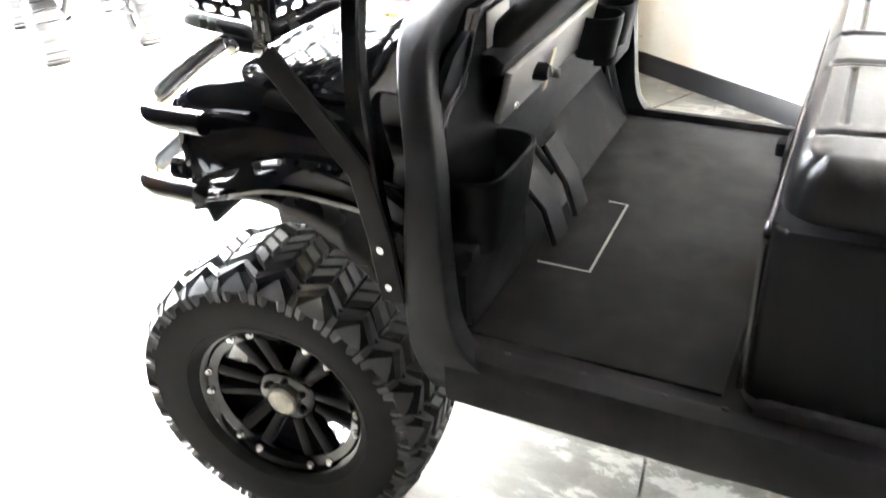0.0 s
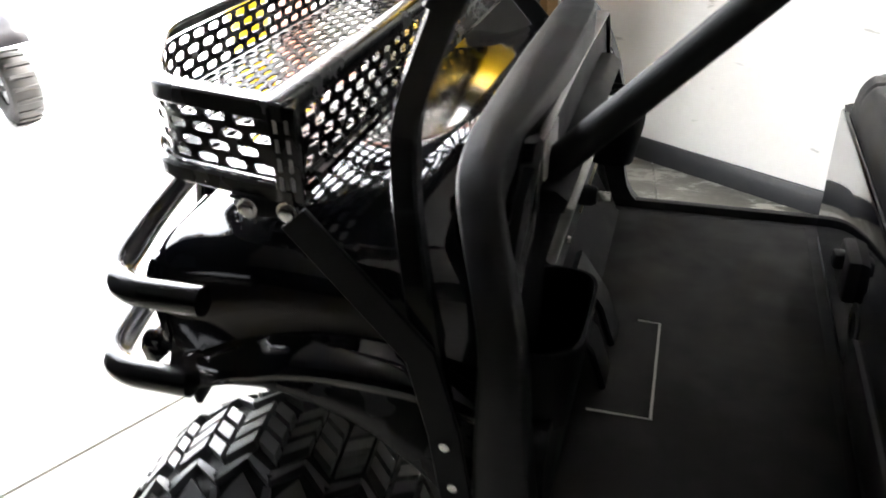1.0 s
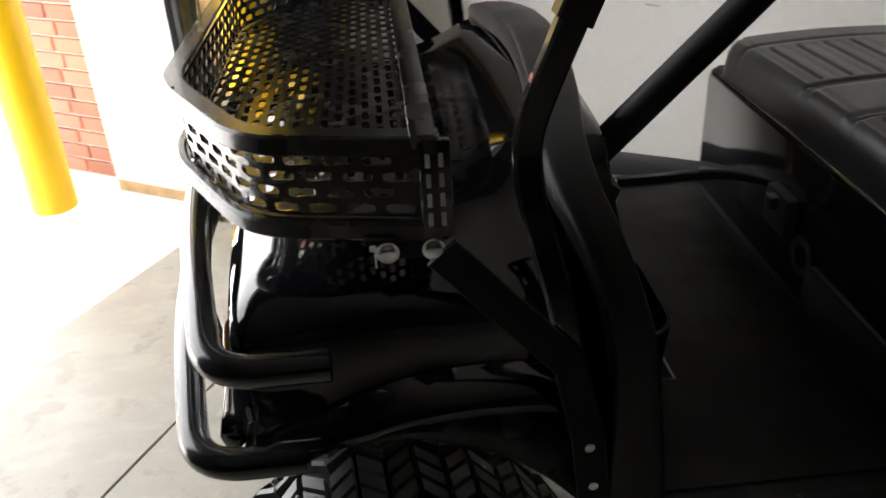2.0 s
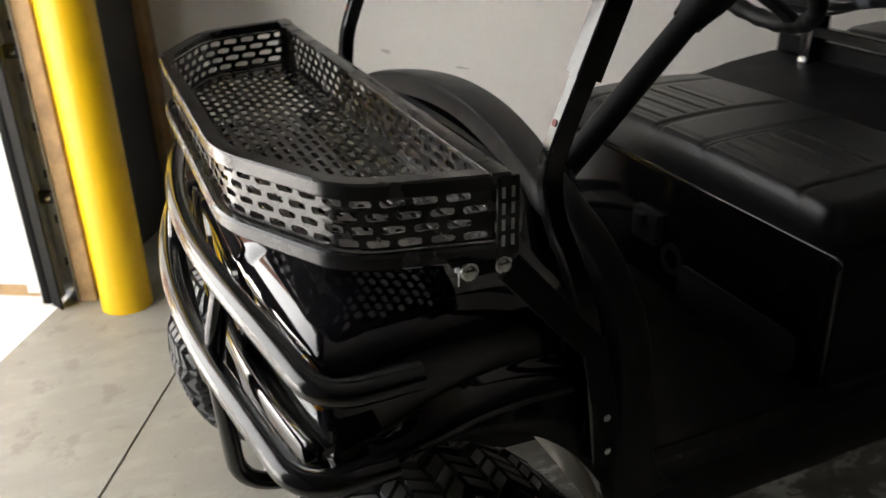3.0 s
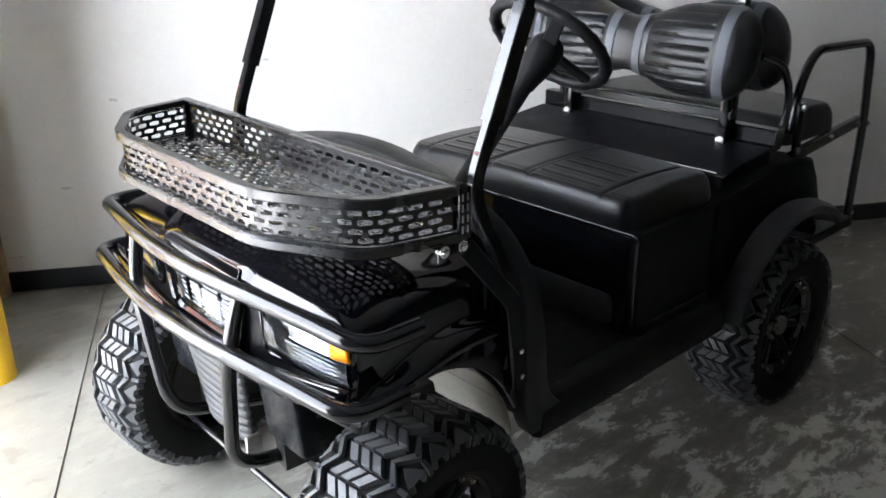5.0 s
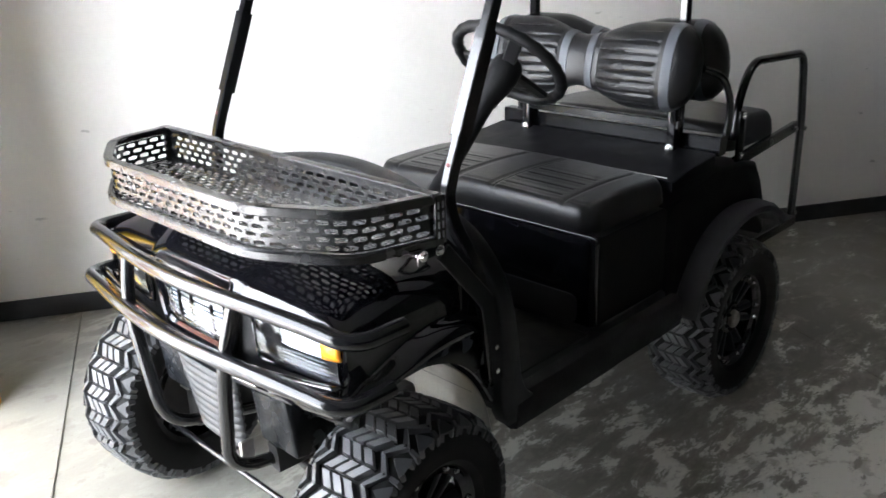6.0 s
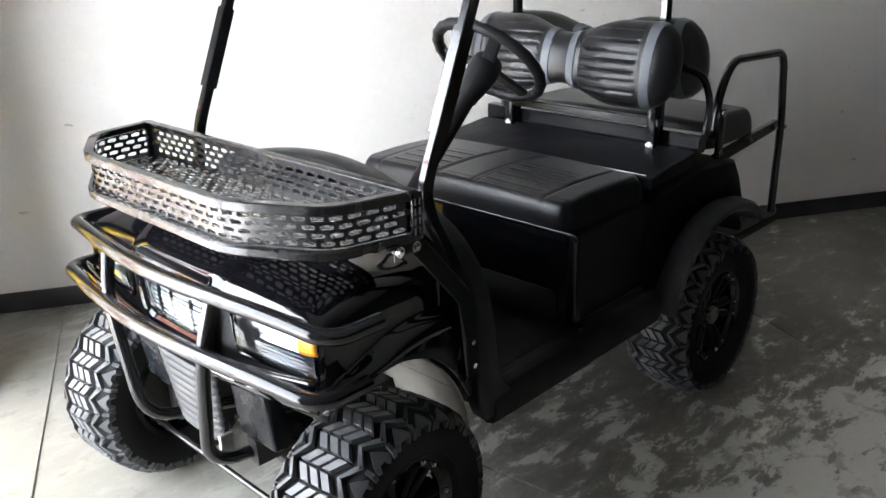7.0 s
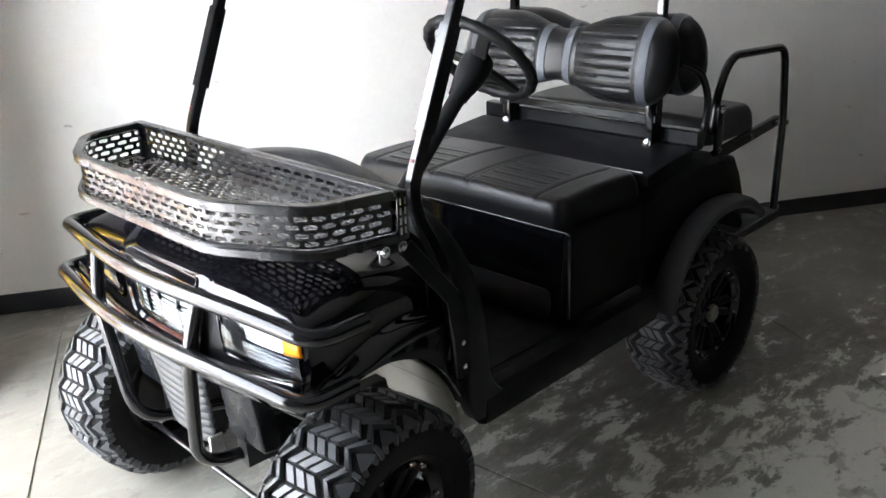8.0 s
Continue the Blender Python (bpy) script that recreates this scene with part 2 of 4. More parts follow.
    b.inputs["Transmission Weight"].default_value = trans
    b.inputs["IOR"].default_value = 1.45
    return m


LENS = glass_material("clear_lamp_lens", (0.95, 0.97, 0.98))
AMBER = material("amber_lens", (0.85, 0.30, 0.01), 0.15, coat=0.5, grain=0.05, gscale=200.0)


# ---- mesh tools ----
def finish(name, bm, mat, parent=None, label="", angle=38.0):
    me = bpy.data.meshes.new(name)
    bmesh.ops.recalc_face_normals(bm, faces=bm.faces)
    for f in bm.faces:
        f.smooth = True
    bm.to_mesh(me)
    bm.free()
    me.set_sharp_from_angle(angle=radians(angle))
    me.materials.append(mat)
    ob = new(name, me)
    if parent is not None:
        ob.parent = parent
    if label:
        tagged(ob, label)
    return ob


def part(name, bm, mat, parent, label=""):
    return finish(name, bm, mat, parent, label)


def box(c, s, bevel=0.0, rot=None, segs=2):
    bm = bmesh.new()
    bmesh.ops.create_cube(bm, size=1.0)
    bmesh.ops.scale(bm, vec=s, verts=bm.verts)
    if bevel:
        bmesh.ops.bevel(bm, geom=bm.edges, offset=bevel, segments=segs, affect="EDGES", profile=0.5)
    if rot is not None:
        bmesh.ops.transform(bm, matrix=rot.to_4x4(), verts=bm.verts)
    bmesh.ops.translate(bm, vec=c, verts=bm.verts)
    return bm


def join(*bms):
    out = bms[0]
    for b in bms[1:]:
        me = bpy.data.meshes.new("tmp")
        b.to_mesh(me)
        b.free()
        out.from_mesh(me)
        bpy.data.meshes.remove(me)
    return out


def grid_mesh(rows, close_rows=False, close_cols=False, cap=False):
    """A skin over rows of points."""
    bm = bmesh.new()
    vs = [[bm.verts.new(p) for p in r] for r in rows]
    n, k = len(vs), len(vs[0])
    for i in range(n if close_rows else n - 1):
        for j in range(k if close_cols else k - 1):
            bm.faces.new((vs[i][j], vs[i][(j + 1) % k], vs[(i + 1) % n][(j + 1) % k], vs[(i + 1) % n][j]))
    if cap and close_cols:
        bm.faces.new(vs[0])
        bm.faces.new(vs[-1])
    return bm


def spline(pts, n):
    """Catmull-Rom through pts, n points per span."""
    p = np.array(pts, float)
    p = np.vstack([2 * p[0] - p[1], p, 2 * p[-1] - p[-2]])
    out = []
    for i in range(1, len(p) - 2):
        for k in range(n):
            t = k / n
            a, b, c, d = p[i - 1], p[i], p[i + 1], p[i + 2]
            out.append(0.5 * (2 * b + (c - a) * t + (2 * a - 5 * b + 4 * c - d) * t * t + (3 * b - a - 3 * c + d) * t ** 3))
    out.append(p[-2])
    return [tuple(q) for q in out]


def fillet(pts, r, n=6, closed=False):
    """A polyline with its corners rounded."""
    P = [Vector(p) for p in pts]
    out = []
    m = len(P)
    for i in range(m):
        if not closed and i in (0, m - 1):
            out.append(P[i])
            continue
        a, b, c = P[i - 1], P[i], P[(i + 1) % m]
        d1, d2 = (a - b), (c - b)
        k = min(r, d1.length * 0.49, d2.length * 0.49)
        s, e = b + d1.normalized() * k, b + d2.normalized() * k
        for q in range(n + 1):
            t = q / n
            out.append(s * (1 - t) ** 2 + b * 2 * t * (1 - t) + e * t * t)
    return out


def sweep(pts, prof, closed=False, up=(0, 0, 1), cap=True, scale=None):
    """A section (list of side, up pairs) carried along a line of points."""
    P = [Vector(p) for p in pts]
    n = len(P)
    rows = []
    upv = Vector(up)
    for i in range(n):
        a = P[i - 1] if (closed or i > 0) else P[i]
        b = P[(i + 1) % n] if (closed or i < n - 1) else P[i]
        t = (b - a).normalized()
        side = t.cross(upv)
        if side.length < 1e-4:
            side = t.cross(Vector((1, 0, 0)))
        side.normalize()
        u = side.cross(t).normalized()
        k = scale[i] if scale else 1.0
        rows.append([P[i] + side * (s * k) + u * (h * k) for s, h in prof])
    return grid_mesh(rows, close_rows=closed, close_cols=True, cap=cap and not closed)


def circle(r, n=14):
    return [(r * math.cos(2 * math.pi * i / n), r * math.sin(2 * math.pi * i / n)) for i in range(n)]


def rect(w, h, b=0.003):
    w, h = w / 2, h / 2
    return [(-w + b, -h), (w - b, -h), (w, -h + b), (w, h - b), (w - b, h), (-w + b, h), (-w, h - b), (-w, -h + b)]


def tube(pts, r, n=14, fil=0.0, closed=False):
    q = fillet(pts, fil, 8, closed) if fil else [Vector(p) for p in pts]
    return sweep(q, circle(r, n), closed)


def lathe(profile, segs=48, axis="y", center=(0, 0, 0), closed=False):
    """Turned from (radius, along) pairs."""
    rows = []
    for i in range(segs):
        a = 2 * math.pi * i / segs
        rows.append([(r * math.cos(a), s, r * math.sin(a)) for r, s in profile])
    bm = grid_mesh(rows, close_rows=True, close_cols=closed)
    if axis == "z":
        bmesh.ops.rotate(bm, matrix=Matrix.Rotation(radians(90), 3, "X"), verts=bm.verts)
    if axis == "x":
        bmesh.ops.rotate(bm, matrix=Matrix.Rotation(radians(-90), 3, "Z"), verts=bm.verts)
    bmesh.ops.remove_doubles(bm, verts=bm.verts, dist=1e-5)
    bmesh.ops.translate(bm, vec=center, verts=bm.verts)
    return bm


def prism(poly, lo, hi, axis="y", bevel=0.0, segs=2):
    """A plane outline given depth along an axis; outline in the other two axes' order."""
    def P(a, b, c):
        return {"y": (a, c, b), "x": (c, a, b), "z": (a, b, c)}[axis]
    bm = bmesh.new()
    A = [bm.verts.new(P(a, b, lo)) for a, b in poly]
    B = [bm.verts.new(P(a, b, hi)) for a, b in poly]
    n = len(poly)
    bm.faces.new(A)
    bm.faces.new(B[::-1])
    for i in range(n):
        bm.faces.new((A[i], B[i], B[(i + 1) % n], A[(i + 1) % n]))
    if bevel:
        es = [e for f in bm.faces if len(f.verts) == n and n > 4 or False for e in f.edges] if n > 4 else list(bm.edges)
        bmesh.ops.bevel(bm, geom=list(set(es)), offset=bevel, segments=segs, affect="EDGES", profile=0.5)
    return bm


def bolt(center, normal, r=0.011, h=0.008):
    """A hexagon head on a washer."""
    a = lathe([(0.0001, h), (r * 0.7, h), (r * 0.95, h * 0.8), (r, h * 0.3), (r, 0.002), (r * 1.35, 0.002), (r * 1.4, 0.0), (r * 1.4, -0.002)], 12)
    q = Vector((0, 1, 0)).rotation_difference(Vector(normal).normalized()).to_matrix().to_4x4()
    bmesh.ops.transform(a, matrix=Matrix.Translation(center) @ q, verts=a.verts)
    return a


def empty(name, loc=(0, 0, 0)):
    e = new(name)
    e.empty_display_size = 0.1
    e.location = loc
    return e


# ---- building ----
WALL_V, DOOR_U, JAMB_V, DOOR_H, DOOR_V0 = 1.985, -1.27, 1.17, 2.55, -1.25


def slab(name, lo, hi, mat, label, cat, kind="structure", bevel=0.0):
    c = [(a + b) / 2 for a, b in zip(lo, hi)]
    s = [b - a for a, b in zip(lo, hi)]
    ob = finish(name, box(c, s, bevel), mat)
    ob.matrix_world = BM.copy()
    return tagged(ob, label, cat, kind=kind)


ground = finish("ground", box((-2.0, 0, -0.17), (600, 600, 0.2), 0), SNOW)
tagged(ground, "bright trodden snow over the yard outside the doorway", "ground", kind="structure")
slab("wall_back", (-1.52, WALL_V, -0.07), (7.4, WALL_V + 0.2, 4.2), WALLP, "white painted garage wall with faint scuffs", "wall")
# end, side and outer door walls are unseen; dark tone cuts bounced light
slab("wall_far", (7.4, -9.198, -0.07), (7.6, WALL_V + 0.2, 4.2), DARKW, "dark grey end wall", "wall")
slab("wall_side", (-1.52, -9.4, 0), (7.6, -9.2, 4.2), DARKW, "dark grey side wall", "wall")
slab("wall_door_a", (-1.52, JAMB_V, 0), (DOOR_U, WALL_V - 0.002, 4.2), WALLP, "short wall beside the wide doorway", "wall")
# dark sheet that paints the short wall's inner face as unlit
slab("wall_door_lining", (DOOR_U + 0.002, JAMB_V + 0.065, 0.0), (DOOR_U + 0.012, WALL_V - 0.014, 4.2), DARKW, "dark grey sheet for the unlit wall face beside the doorway", "wall panel")
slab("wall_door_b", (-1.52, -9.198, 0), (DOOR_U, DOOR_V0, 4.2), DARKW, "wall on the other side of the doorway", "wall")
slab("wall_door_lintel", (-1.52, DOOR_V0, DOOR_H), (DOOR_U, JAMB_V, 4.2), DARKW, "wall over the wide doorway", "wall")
slab("ceiling", (-1.52, -9.4, 4.2), (7.6, WALL_V + 0.2, 4.35), CEILM, "plain white painted ceiling", "ceiling")
slab("baseboard", (DOOR_U, WALL_V - 0.012, 0), (7.4, WALL_V - 0.001, 0.10), BASEV, "black vinyl base strip along the white wall", "baseboard", bevel=0.002)

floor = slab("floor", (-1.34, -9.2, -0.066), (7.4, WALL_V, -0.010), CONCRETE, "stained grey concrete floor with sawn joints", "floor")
# sawn joints: lines in the floor's plane, each a point and a direction; the panels lie between them
JOINTS = [((-0.680, 0.10), (-0.058, 1.0))] + [((u, 0.0), (-0.058, 1.0)) for u in (2.40, 3.98, 5.56)] + [((0.0, -3.9), (1.0, 0.058)), ((0.700, 0.155), (-0.600, 0.800))]
panels = [[(-1.34, -9.2), (7.4, -9.2), (7.4, WALL_V), (-1.34, WALL_V)]]


def split(poly, p, d, keep, gap=0.0045):
    """The part of a convex outline on one side of a line, set back from it."""
    out = []
    side = [keep * ((x - p[0]) * d[1] - (y - p[1]) * d[0]) / math.hypot(*d) - gap for x, y in poly]
    for i, (a, sa) in enumerate(zip(poly, side)):
        b, sb = poly[(i + 1) % len(poly)], side[(i + 1) % len(poly)]
        if sa >= 0:
            out.append(a)
        if sa * sb < 0:
            t = sa / (sa - sb)
            out.append((a[0] + (b[0] - a[0]) * t, a[1] + (b[1] - a[1]) * t))
    return out


for p, d in JOINTS:
    panels = [q for poly in panels for q in (split(poly, p, d, 1), split(poly, p, d, -1)) if len(q) > 2]
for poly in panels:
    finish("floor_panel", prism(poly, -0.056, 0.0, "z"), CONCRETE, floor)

# door reveal: pine studs, slotted steel track, rubber seal
slab("door_jamb", (-1.280, 1.125, 0), (-1.215, 1.168, DOOR_H), WOOD, "raw pine stud lining the doorway", "door jamb", bevel=0.002)
slab("corner_stud", (-1.256, 1.895, 0), (-1.212, 1.968, 4.2), WOOD, "brown pine stud in the wall corner", "wall stud", bevel=0.002)
trk = empty("door_track")
tagged(trk, "galvanised steel overhead door track with bolted brackets", "door track")
trk.matrix_world = BM.copy()
part("rail", sweep([(-1.372, 1.118, 0.02), (-1.372, 1.118, DOOR_H)], [(-0.025, -0.03), (0.025, -0.03), (0.025, -0.027), (-0.022, -0.027), (-0.022, 0.027), (0.015, 0.027), (0.015, 0.03), (-0.025, 0.03)], up=(1, 0, 0)), TRACKM, trk)
plate = part("track_plate", box((-1.314, 1.1415, DOOR_H / 2), (0.060, 0.005, DOOR_H), 0.001), TRACKM, trk, "slotted galvanised angle plate")
part("track_flange", box((-1.2855, 1.128, DOOR_H / 2), (0.004, 0.024, DOOR_H), 0.001), TRACKM, trk)
part("seal", sweep([(-1.340, 1.068, 0.0), (-1.340, 1.068, DOOR_H)], [(-0.036, -0.004), (0.036, -0.004), (0.036, 0.004), (-0.036, 0.004)], up=(0.6, 1, 0)), DOORM, trk, "black rubber weather seal")
part("seal_backing", box((-1.395, 1.125, DOOR_H / 2), (0.03, 0.08, DOOR_H), 0.004), DOORM, trk)
for k in range(13):
    z = 0.16 + k * 0.175
    part("slot", box((-1.309, 1.1385, z), (0.010, 0.004, 0.032), 0.0012), DOORM, trk)
    if k % 3 == 1:
        part("bracket", join(box((-1.318, 1.128, z + 0.09), (0.066, 0.022, 0.045), 0.003), box((-1.350, 1.115, z + 0.09), (0.006, 0.05, 0.045), 0.002)), UNDER, trk)
        part("bolt", bolt((-1.309, 1.117, z + 0.09), (0, -1, 0), 0.008, 0.006), STEEL, trk)


def bollard(u, v, r, h, label):
    e = empty("bollard", BM @ Vector((u, v, 0)))
    part("sleeve", lathe([(r * 1.012, 0.0), (r * 1.012, 0.012), (r, 0.016)] + [(r, 0.02 + (h - 0.02) * k / 8) for k in range(1, 9)] + [(r * 0.94, h)], 44, "z"), YELLOW, e)
    dome = [(r * 1.004, h - 0.03), (r * 1.004, h)] + [(r * 1.004 * math.cos(a), h + r * 0.8 * math.sin(a)) for a in [radians(q) for q in (15, 30, 45, 60, 75)]] + [(0.0005, h + r * 0.8)]
    part("cap", lathe(dome, 44, "z"), YELLOW, e)
    return tagged(e, label, "bollard", group="bollards by the doorway")


bollard(-1.088, 1.120, 0.092, 2.2, "tall bright yellow plastic-sleeved bollard inside the doorway")
bollard(-2.08, 0.93, 0.092, 1.25, "yellow plastic-sleeved bollard standing in the snow outside")

# ---- golf cart ----
YC = -0.02
cart = empty("golf_cart", (0, YC, 0))
tagged(cart, "black lifted golf cart with glossy body and knobbly tyres", "golf cart")


# cowl: skin over stations from nose to dash, in two mouldings that meet on the ledge
def cowl_row(x, zc, ys, zs, yl, zled, zlip, sw):
    up = zled + 0.046
    front = min(max((x + 0.10) / -0.09, 0.0), 1.0)      # the shoulder is tight at the nose and soft behind it
    k = 1.0 - 0.45 * front
    yc = min(0.215 + 0.55 * max(x + 0.15, 0.0), 0.36)   # crease beside the raised middle of the hood
    half = [(yl - 0.016, zlip), (yl - 0.003, zlip + 0.002), (yl, zlip + 0.007), (yl + 0.0015, zled - 0.006), (yl - 0.0005, zled + 0.004), (yl - 0.006, zled + 0.0155),
            (yl - 0.016, zled + 0.0265), (yl - 0.028, zled + 0.0345), (ys + 0.007, zled + 0.0385), (ys + 0.0025, zled + 0.041), (ys + 0.0005, up), (ys - 0.001, (up + zs - 0.06) / 2),
            (ys - 0.006 * k, zs - 0.045 * k), (ys - 0.015 * k, zs - 0.022 * k), (ys - 0.030 * k, zs - 0.003 * k), (ys - 0.052 * k, zs + 0.012 * k), (ys - 0.090 * k, zs + 0.024 * k)]
    y1, z1 = half[-1]
    rise = zc - z1
    zk = zc - 0.10 * rise - 0.003
    for t in (0.25, 0.5, 0.75, 0.94):
        half.append((y1 + (yc - y1) * t, z1 + (zk - z1) * (1 - (1 - t) ** 1.35) * 0.985))
    half += [(yc + 0.002, zk), (yc - 0.006, zk + 0.005)]
    for t in (0.3, 0.6, 0.85):
        half.append((yc * (1 - t), zk + 0.005 + (zc - zk - 0.005) * (1 - (1 - t) ** 2)))

    def back(y, z):
        return sw * (1.0 if z < 0.765 else 1.25 if z < 0.845 else 1.0) * (abs(y) / 0.55) ** 2

    row = [(x + back(y, z), -y, z) for y, z in half] + [(x, 0, zc)]
    row += [(px, -py, pz) for px, py, pz in row[-2::-1]]
    return row


ST = [  # x, crown, side half-width, side top, lip half-width, ledge, lip, sweep of the nose
    (-0.165, 0.876, 0.536, 0.868, 0.548, 0.692, 0.684, 0.050),
    (-0.178, 0.880, 0.545, 0.876, 0.556, 0.694, 0.684, 0.050),
    (-0.182, 0.894, 0.550, 0.888, 0.562, 0.697, 0.686, 0.050),
    (-0.177, 0.908, 0.553, 0.896, 0.567, 0.702, 0.692, 0.050),
    (-0.156, 0.932, 0.555, 0.906, 0.575, 0.712, 0.703, 0.046),
    (-0.122, 0.949, 0.556, 0.913, 0.582, 0.726, 0.716, 0.040),
    (-0.088, 0.962, 0.557, 0.920, 0.588, 0.738, 0.728, 0.035),
    (-0.030, 0.975, 0.559, 0.930, 0.595, 0.759, 0.744, 0.028),
    (0.050, 0.981, 0.560, 0.937, 0.602, 0.781, 0.752, 0.015),
    (0.130, 0.986, 0.557, 0.934, 0.602, 0.789, 0.733, 0.006),
    (0.190, 1.004, 0.552, 0.932, 0.598, 0.786, 0.702, 0.003),
    (0.250, 1.034, 0.545, 0.938, 0.591, 0.776, 0.650, 0.0),
    (0.295, 1.049, 0.532, 0.930, 0.582, 0.755, 0.592, 0.0),
    (0.335, 1.055, 0.520, 0.920, 0.575, 0.740, 0.530, 0.0),
    (0.385, 1.055, 0.520, 0.920, 0.575, 0.740, 0.450, 0.0),
]
cols = list(zip(*[spline([[v] for v in c], 4) for c in zip(*ST)]))
rows = [cowl_row(*[v[0] for v in c]) for c in cols]
cowl = part("cowl", grid_mesh([r[3:-3] for r in rows[:-1]]), GLOSS, cart, "glossy black moulded front cowl with wheel-arch ledges")
so = cowl.modifiers.new("thickness", "SOLIDIFY")
so.thickness, so.offset = 0.006, -1
for s in (-1, 1):
    side = [r[:4] if s < 0 else r[-4:] for r in rows]
    fl = part("front_fender", grid_mesh(side), FENDERM, cart, "satin black plastic front fender over the wheel")
    so = fl.modifiers.new("thickness", "SOLIDIFY")
    so.thickness, so.offset = 0.006, -1

# pale inner liners round the front wheels
for s in (-1, 1):
    lr = []
    for q in range(98, 7, -6):
        a = radians(q)
        R = 0.388
        lr.append([(-0.022 + R * math.cos(a), s * y, 0.372 + R * math.sin(a) - d) for y, d in ((0.12, 0.05), (0.15, 0.012), (0.20, 0.0), (0.32, 0.0), (0.42, 0.0), (0.50, 0.0), (0.535, 0.006))])
    ln = part("wheel_liner", grid_mesh(lr), LINER, cart, "dusty pale grey liner inside the wheel arch")
    so = ln.modifiers.new("thickness", "SOLIDIFY")
    so.thickness, so.offset = 0.004, 0

# front fascia under the hood lip
def nose_x(y, z):
    return -0.158 + 0.040 * (abs(y) / 0.55) ** 2 + 0.05 * max(0, (0.80 - z)) + 0.10 * max(0, z - 0.88)


fr = []
for z in (0.645, 0.66, 0.69, 0.73, 0.78, 0.83, 0.87, 0.895):
    hw = 0.548 - 0.25 * max(0, 0.70 - z) - 0.4 * max(0, z - 0.85)
    fr.append([(nose_x(hw * k / 16, z), hw * k / 16, z) for k in range(-16, 17)])
fascia = part("fascia", grid_mesh(fr), PLASTIC, cart, "dark plastic front fascia behind the bars")
so = fascia.modifiers.new("thickness", "SOLIDIFY")
so.thickness, so.offset = 0.008, 0

# brow and side pillars: one grained band from sill to sill
BR = [  # y, z, x, half-width in x
    (0.578, 0.455, 0.465, 0.100), (0.582, 0.50, 0.415, 0.072), (0.585, 0.57, 0.376, 0.046), (0.583, 0.72, 0.368, 0.035),
    (0.566, 0.84, 0.364, 0.029), (0.538, 0.92, 0.346, 0.028), (0.502, 0.980, 0.325, 0.029), (0.455, 1.018, 0.309, 0.030),
    (0.375, 1.044, 0.308, 0.033), (0.250, 1.068, 0.322, 0.036), (0.125, 1.083, 0.332, 0.038)]
path = [(-y, z, x, w) for y, z, x, w in BR] + [(0.0, 1.088, 0.336, 0.038)] + BR[::-1]
path = spline(path, 4)
rows = []
for i, (y, z, x, w) in enumerate(path):
    a, b = path[max(i - 1, 0)], path[min(i + 1, len(path) - 1)]
    t = Vector((0, b[0] - a[0], b[1] - a[1])).normalized()
    nrm = Vector((0, -t.z, t.y))
    if nrm.z < 0 and abs(y) < 0.5 or nrm.y * y < 0:
        nrm = -nrm
    sec = [(-w, -0.028), (-w, 0.009), (-w + 0.002, 0.0135), (-w + 0.006, 0.0165), (0.0, 0.0185), (w - 0.006, 0.0165), (w - 0.002, 0.0135), (w, 0.009), (w, -0.028)]
    rows.append([Vector((x + s, y, z)) + nrm * h for s, h in sec])
part("brow", grid_mesh(rows, close_cols=True, cap=True), BROWM, cart, "grained matte black brow and door pillars")

# floor, toe board, sills
part("floor_pan", box((0.64, 0, 0.500), (0.50, 1.10, 0.04), 0.006), PLASTIC, cart)
part("floor_mat", box((0.625, 0, 0.5235), (0.43, 1.03, 0.006), 0.002), MAT, cart, "scuffed grey-black rubber floor mat")
toe = [(0.425, 0.521), (0.405, 0.53), (0.33, 0.66), (0.31, 0.78), (0.335, 0.86), (0.342, 0.90), (0.332, 0.90), (0.325, 0.86), (0.298, 0.78), (0.318, 0.655), (0.395, 0.515)]
part("toe_board", prism(toe, -0.505, 0.505), TOEM, cart, "scuffed dark plastic toe board and firewall")


def sill(s):
    sec = [(0.50, 0.485), (0.50, 0.500), (0.545, 0.503), (0.55, 0.525), (0.556, 0.535), (0.570, 0.536), (0.590, 0.528), (0.602, 0.505), (0.604, 0.46), (0.596, 0.43), (0.57, 0.42), (0.54, 0.43)]
    st = [(0.40, 0.0), (0.50, 0.0), (0.70, 0.0), (0.84, 0.0), (0.90, -0.004), (1.05, -0.004), (1.20, -0.004), (1.275, -0.006)]
    rows = [[(x, s * (y + d), z) for y, z in sec] for x, d in st]
    return grid_mesh(rows, close_cols=True, cap=True)


part("sill", sill(-1), SILLM, cart, "scuffed matte black door sill")
part("sill", sill(1), SILLM, cart, "scuffed matte black door sill")

# seat pod and rear body
def rounded_plan(x0, x1, hw, r):
    q = fillet([(x1, -hw, 0), (x0, -hw, 0), (x0, hw, 0), (x1, hw, 0)], r, 8)
    return [(p.x, p.y) for p in q]


def rounded_plan2(y0, y1, z0, z1, r):
    q = fillet([(y0, z0, 0), (y1, z0, 0), (y1, z1, 0), (y0, z1, 0)], r, 6, True)
    return [(p.x, p.y) for p in q]


part("seat_pod", prism(rounded_plan(0.865, 1.262, 0.522, 0.030), 0.535, 0.834, "z", 0.010, 3), SATIN, cart, "satin black seat pod with rounded corners")
part("pod_front", prism(rounded_plan2(-0.500, 0.500, 0.540, 0.828, 0.012), 0.860, 0.872, "x", 0.003, 2), GLOSS, cart, "glossy black front panel of the seat pod")
arch = [(1.700 + 0.385 * math.cos(a), 0.335 + 0.395 * math.sin(a)) for a in [radians(q) for q in range(31, 166, 7)]]
